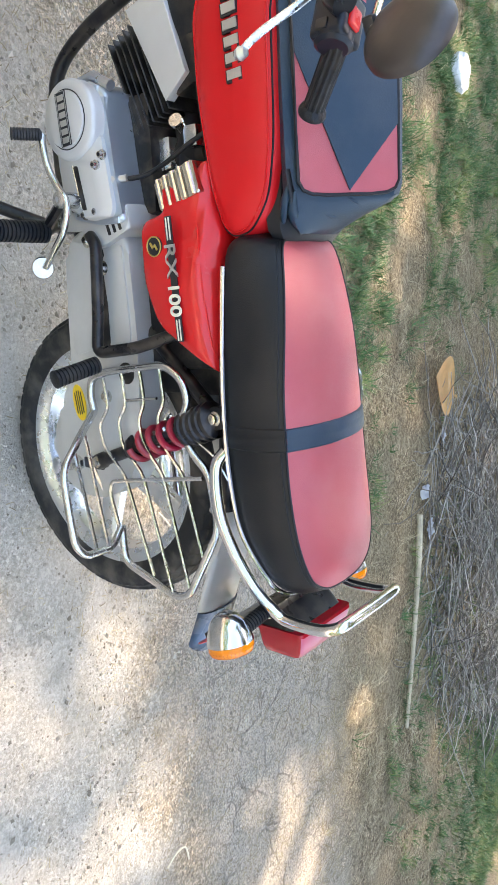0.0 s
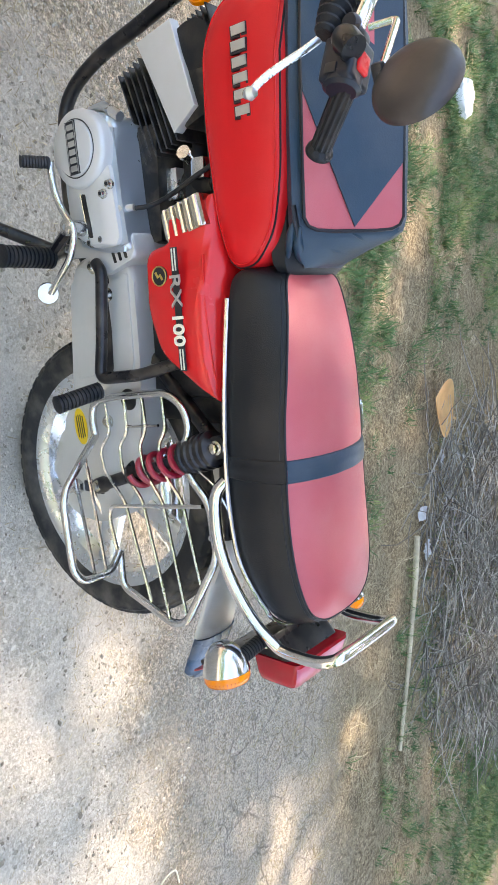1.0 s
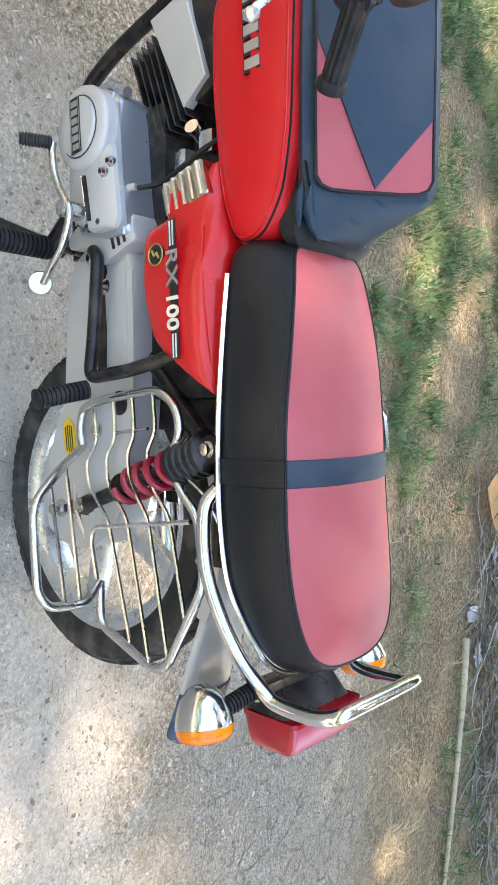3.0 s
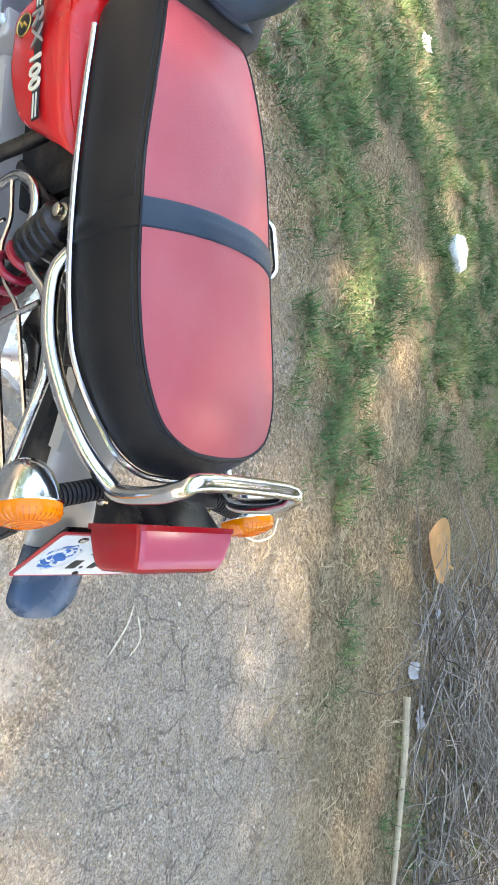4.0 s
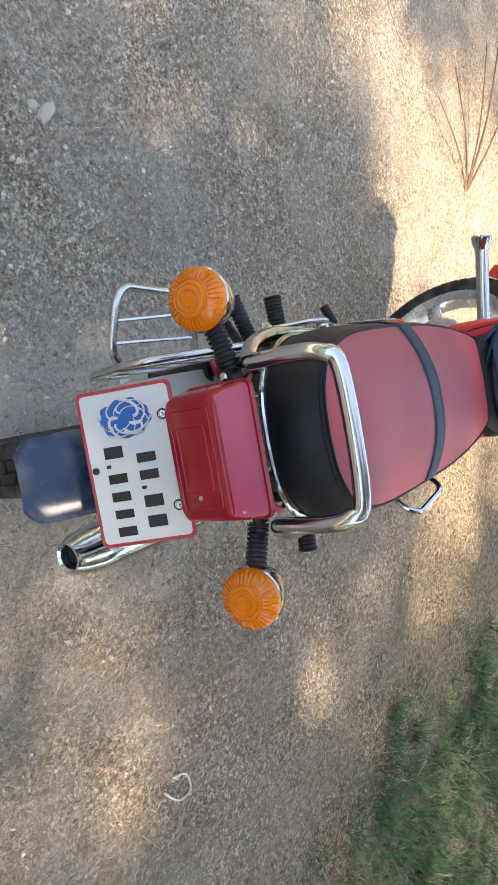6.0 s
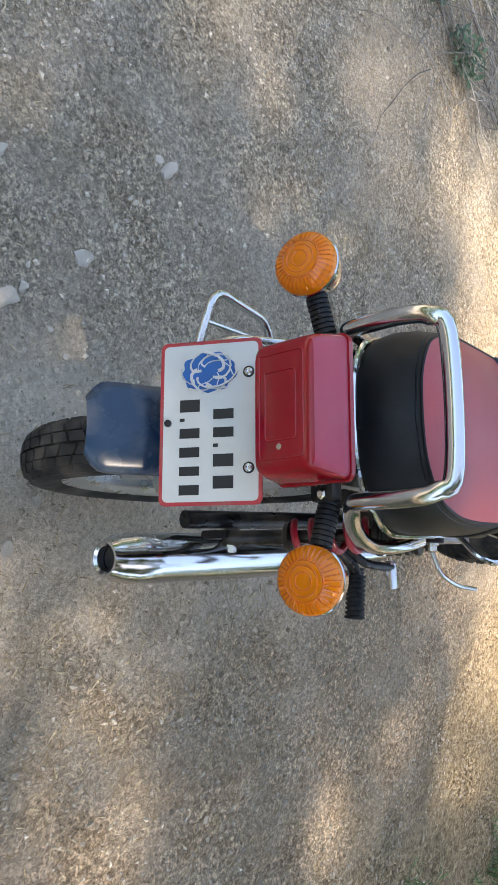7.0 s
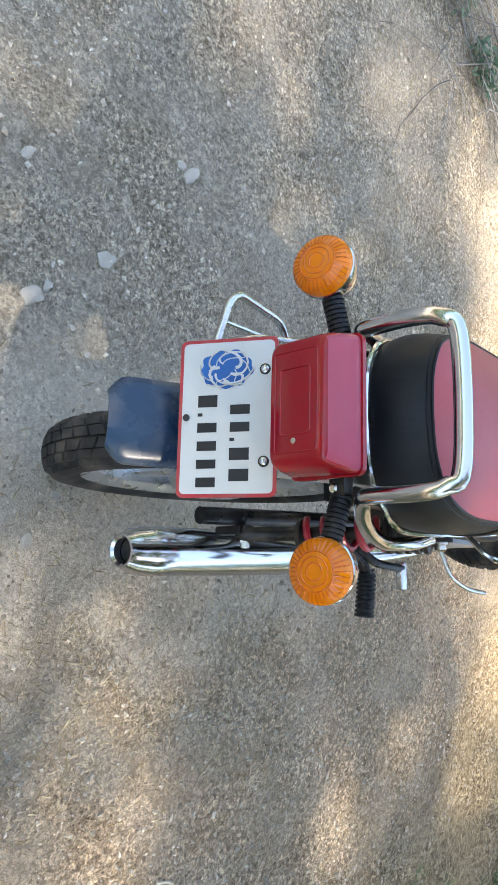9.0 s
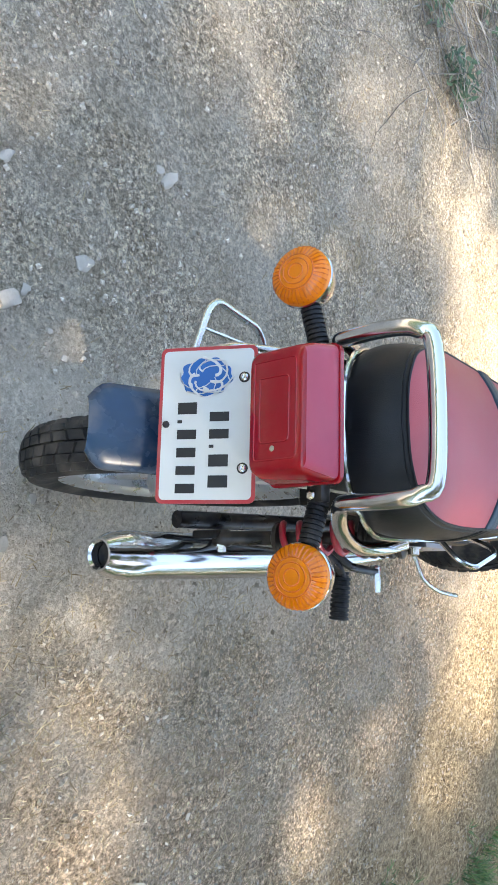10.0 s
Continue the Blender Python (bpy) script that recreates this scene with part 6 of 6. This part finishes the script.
# bare upright stems at the track's edge
stems = new("bare_shrub")
tagged(stems, "bare brown shrub stems standing in dry earth", "shrub")
SHRUB = mat("brown_stem", (0.16, 0.095, 0.06), 0.8, vary=0.25, scale=40, bump=0.4, bscale=200)
for k, (dx, dy, h, r) in enumerate(((0.02, 0.60, 0.16, 0.006), (-0.05, 0.55, 0.13, 0.005), (-0.30, 0.42, 0.10, 0.0045), (0.10, 0.50, 0.20, 0.005), (-0.42, 0.30, 0.08, 0.004))):
    part("stem", bar(curve_pts([V(2.30, 0.75, 0.0), V(2.30 + dx * 0.4, 0.75 + dy * 0.45, h * 0.6), V(2.30 + dx, 0.75 + dy, h)], 6), [r * (1 - 0.05 * j) for j in range(13)], 6), SHRUB, stems)
# small green plants
PLANT = island_material("plant_leaf", (0.05, 0.10, 0.05), (0.17, 0.23, 0.13), 0.55, third=(0.09, 0.15, 0.08))


def small_plant(x, y, n, spread, seed):
    g = np.random.default_rng(seed)
    verts, faces = [], []
    for _ in range(n):
        a, rr, h = g.uniform(0, 6.28), spread * g.random() ** 0.7, g.uniform(0.01, 0.10)
        b = g.uniform(0, 6.28)
        ln, w = g.uniform(0.018, 0.045), g.uniform(0.005, 0.011)
        cx, cy, cz = x + rr * math.cos(a), y + rr * math.sin(a), h * (1 - rr / spread * 0.6)
        d, s = (math.cos(b), math.sin(b)), (-math.sin(b), math.cos(b))
        k, up = len(verts), g.uniform(-0.3, 0.8)
        for u, q in ((0, 0.2), (0.5, 1.0), (1.0, 0.1)):
            for sg in (1, -1):
                verts.append((cx + d[0] * ln * u + s[0] * w * q * sg, cy + d[1] * ln * u + s[1] * w * q * sg, cz + ln * u * up + 0.004))
        faces += [(k, k + 1, k + 3, k + 2), (k + 2, k + 3, k + 5, k + 4)]
    ob = stuff_mesh("weed", verts, faces, PLANT, "small green weed beside the track", "weed")
    ob["kind"] = ""
    return ob


small_plant(1.40, 1.66, 130, 0.11, 2)
small_plant(1.19, 1.86, 80, 0.10, 3)
small_plant(1.72, 1.98, 120, 0.16, 4)

# ---- the tree that shades the place: trunk beyond the verge, limbs and leaves overhead ----
tree = new("shade_tree")
tagged(tree, "broad leafy tree whose crown shades the track", "tree")
TRUNK = V(2.6, -9.6, 0)
WOOD = mat("tree_bark", (0.16, 0.12, 0.085), 0.85, vary=0.3, scale=10, bump=0.8, bscale=40)
part("trunk", bar(curve_pts([TRUNK, TRUNK + V(-0.1, 0.2, 1.5), TRUNK + V(-0.3, 0.7, 3.0), TRUNK + V(-0.5, 1.6, 4.4)], 5), [0.26 - 0.006 * k for k in range(16)], 12), WOOD, tree)
lr = random.Random(11)
LEAF = island_material("tree_leaf", (0.035, 0.075, 0.018), (0.11, 0.17, 0.045), 0.5, third=(0.06, 0.12, 0.03))


def shade_at(x, y):
    """How thick the crown is over the sunlit line to this spot of the ground, 0 to 1."""
    d = SHADE + 0.25 * field(x, y, 0.75, 5) + 0.2 * field(x, y, 2.0, 6)
    for cx, cy, r in GAPS:
        d -= 2.0 * spot(x, y, cx, cy, r, r)
    if x > 1.6 and y > -0.7:
        d -= 0.5 * min(1.0, (x - 1.6) / 0.8)
    return d


SHADE = 0.9
GAPS = (
    (1.02, 1.32, 0.19), (1.42, 1.25, 0.20), (1.5, 0.95, 0.20), (0.46, 1.16, 0.18), (0.90, 0.95, 0.20), (0.52, 0.80, 0.21), (0.76, 0.74, 0.16), (1.16, 0.92, 0.18), (0.73, 1.43, 0.18), (0.56, 0.53, 0.14), (0.16, 0.64, 0.12), (0.32, 0.66, 0.10),
    (1.85, 0.62, 0.55), (2.6, 0.75, 0.7), (3.3, 0.2, 0.7), (1.9, 1.25, 0.35), (2.1, 0.75, 0.5), (1.7, 1.1, 0.22), (1.6, -0.42, 0.25), (2.05, -0.85, 0.3), (2.3, -0.55, 0.4),
    (-0.50, -0.03, 0.13), (-0.72, -0.08, 0.15), (-0.72, 0.22, 0.08), (-1.15, -0.10, 0.17), (0.20, 0.02, 0.11), (0.95, -0.20, 0.18),
    (0.05, -0.66, 0.22), (-0.10, -1.15, 0.22), (0.07, -0.26, 0.12), (-0.10, -0.39, 0.13), (0.42, -0.68, 0.2), (1.32, -0.80, 0.25), (-0.35, -1.1, 0.2),
    (0.9, -2.7, 0.45), (-1.2, -0.5, 0.22), (-2.0, -1.0, 0.3), (2.6, -2.6, 0.5), (0.5, -1.9, 0.3), (1.6, -3.6, 0.5), (-0.5, -2.1, 0.25))
tops, verts, faces = [], [], []
for _ in range(60000):
    x, y = lr.uniform(-5.8, 5.8), lr.uniform(-7.4, 3.4)
    if len(tops) >= 1220:
        break
    if lr.random() > shade_at(x, y):
        continue
    tops.append(V(x, y, 0) + sun_to * (lr.uniform(4.2, 7.2) / sun_to.z))
for i, c in enumerate(tops):
    for _ in range(44):
        o = V(lr.gauss(0, 0.22), lr.gauss(0, 0.22), lr.gauss(0, 0.15))
        ln, w = lr.uniform(0.11, 0.22), lr.uniform(0.06, 0.11)
        d = V(lr.gauss(0, 1), lr.gauss(0, 1), lr.gauss(0, 0.5)).normalized()
        s = d.cross(V(lr.gauss(0, 0.4), lr.gauss(0, 0.4), 1)).normalized()
        k = len(verts)
        p = c + o
        for u, q in ((0, 0.15), (0.35, 1.0), (0.7, 0.8), (1.0, 0.05)):
            for sg in (1, -1):
                verts.append(tuple(p + d * ln * u + s * w * q * sg * 0.5))
        faces += [(k, k + 1, k + 3, k + 2), (k + 2, k + 3, k + 5, k + 4), (k + 4, k + 5, k + 7, k + 6)]
me = bpy.data.meshes.new("crown")
me.from_pydata(verts, [], faces)
me.materials.append(LEAF)
crown = new("crown", me)
crown.parent = tree
crown["kind"] = "stuff"
fork_at = TRUNK + V(-0.5, 1.6, 4.4)
bm = bmesh.new()
hubs = []
for k in range(12):
    t = tops[(k * 27) % len(tops)]
    mid_ = (fork_at + t) / 2 + V(0, 0, 0.5)
    part("limb", bar(curve_pts([fork_at, mid_, t], 6), [0.050 - 0.0034 * j for j in range(13)], 8), WOOD, tree)
    hubs.append(mid_)
    hubs.append(t)
bm = bmesh.new()
for t in tops:
    h = min(hubs, key=lambda q: (q - t).length)
    if (h - t).length > 0.05:
        tube(bm, [h, (h + t) / 2 + V(0, 0, 0.12), t], [0.009, 0.006, 0.003], 4)
part("branches", bm, WOOD, tree)["kind"] = "stuff"

# ---- unseen woods all round, beyond track and verge, added to dim sky and reflections ----
verts, faces = [], []
for _ in range(15000):
    a = lr.uniform(0, 2 * math.pi)
    r, h = lr.uniform(13.0, 18.0), lr.random()
    z = 0.2 + h * (5.2 + 1.6 * noise.noise(V(math.cos(a) * 3, math.sin(a) * 3, 7)))
    p = V(r * math.cos(a), r * math.sin(a) - 2.0, z)
    d = V(lr.gauss(0, 1), lr.gauss(0, 1), lr.gauss(0, 0.7)).normalized()
    e = d.cross(V(lr.gauss(0, 1), lr.gauss(0, 1), lr.gauss(0, 1))).normalized()
    ln, w, k = lr.uniform(0.25, 0.5), lr.uniform(0.14, 0.26), len(verts)
    verts += [tuple(p - d * ln), tuple(p + e * w), tuple(p + d * ln), tuple(p - e * w)]
    faces.append((k, k + 1, k + 2, k + 3))
stuff_mesh("woods", verts, faces, LEAF, "unseen dense green woods added to close off the low sky", "woods")
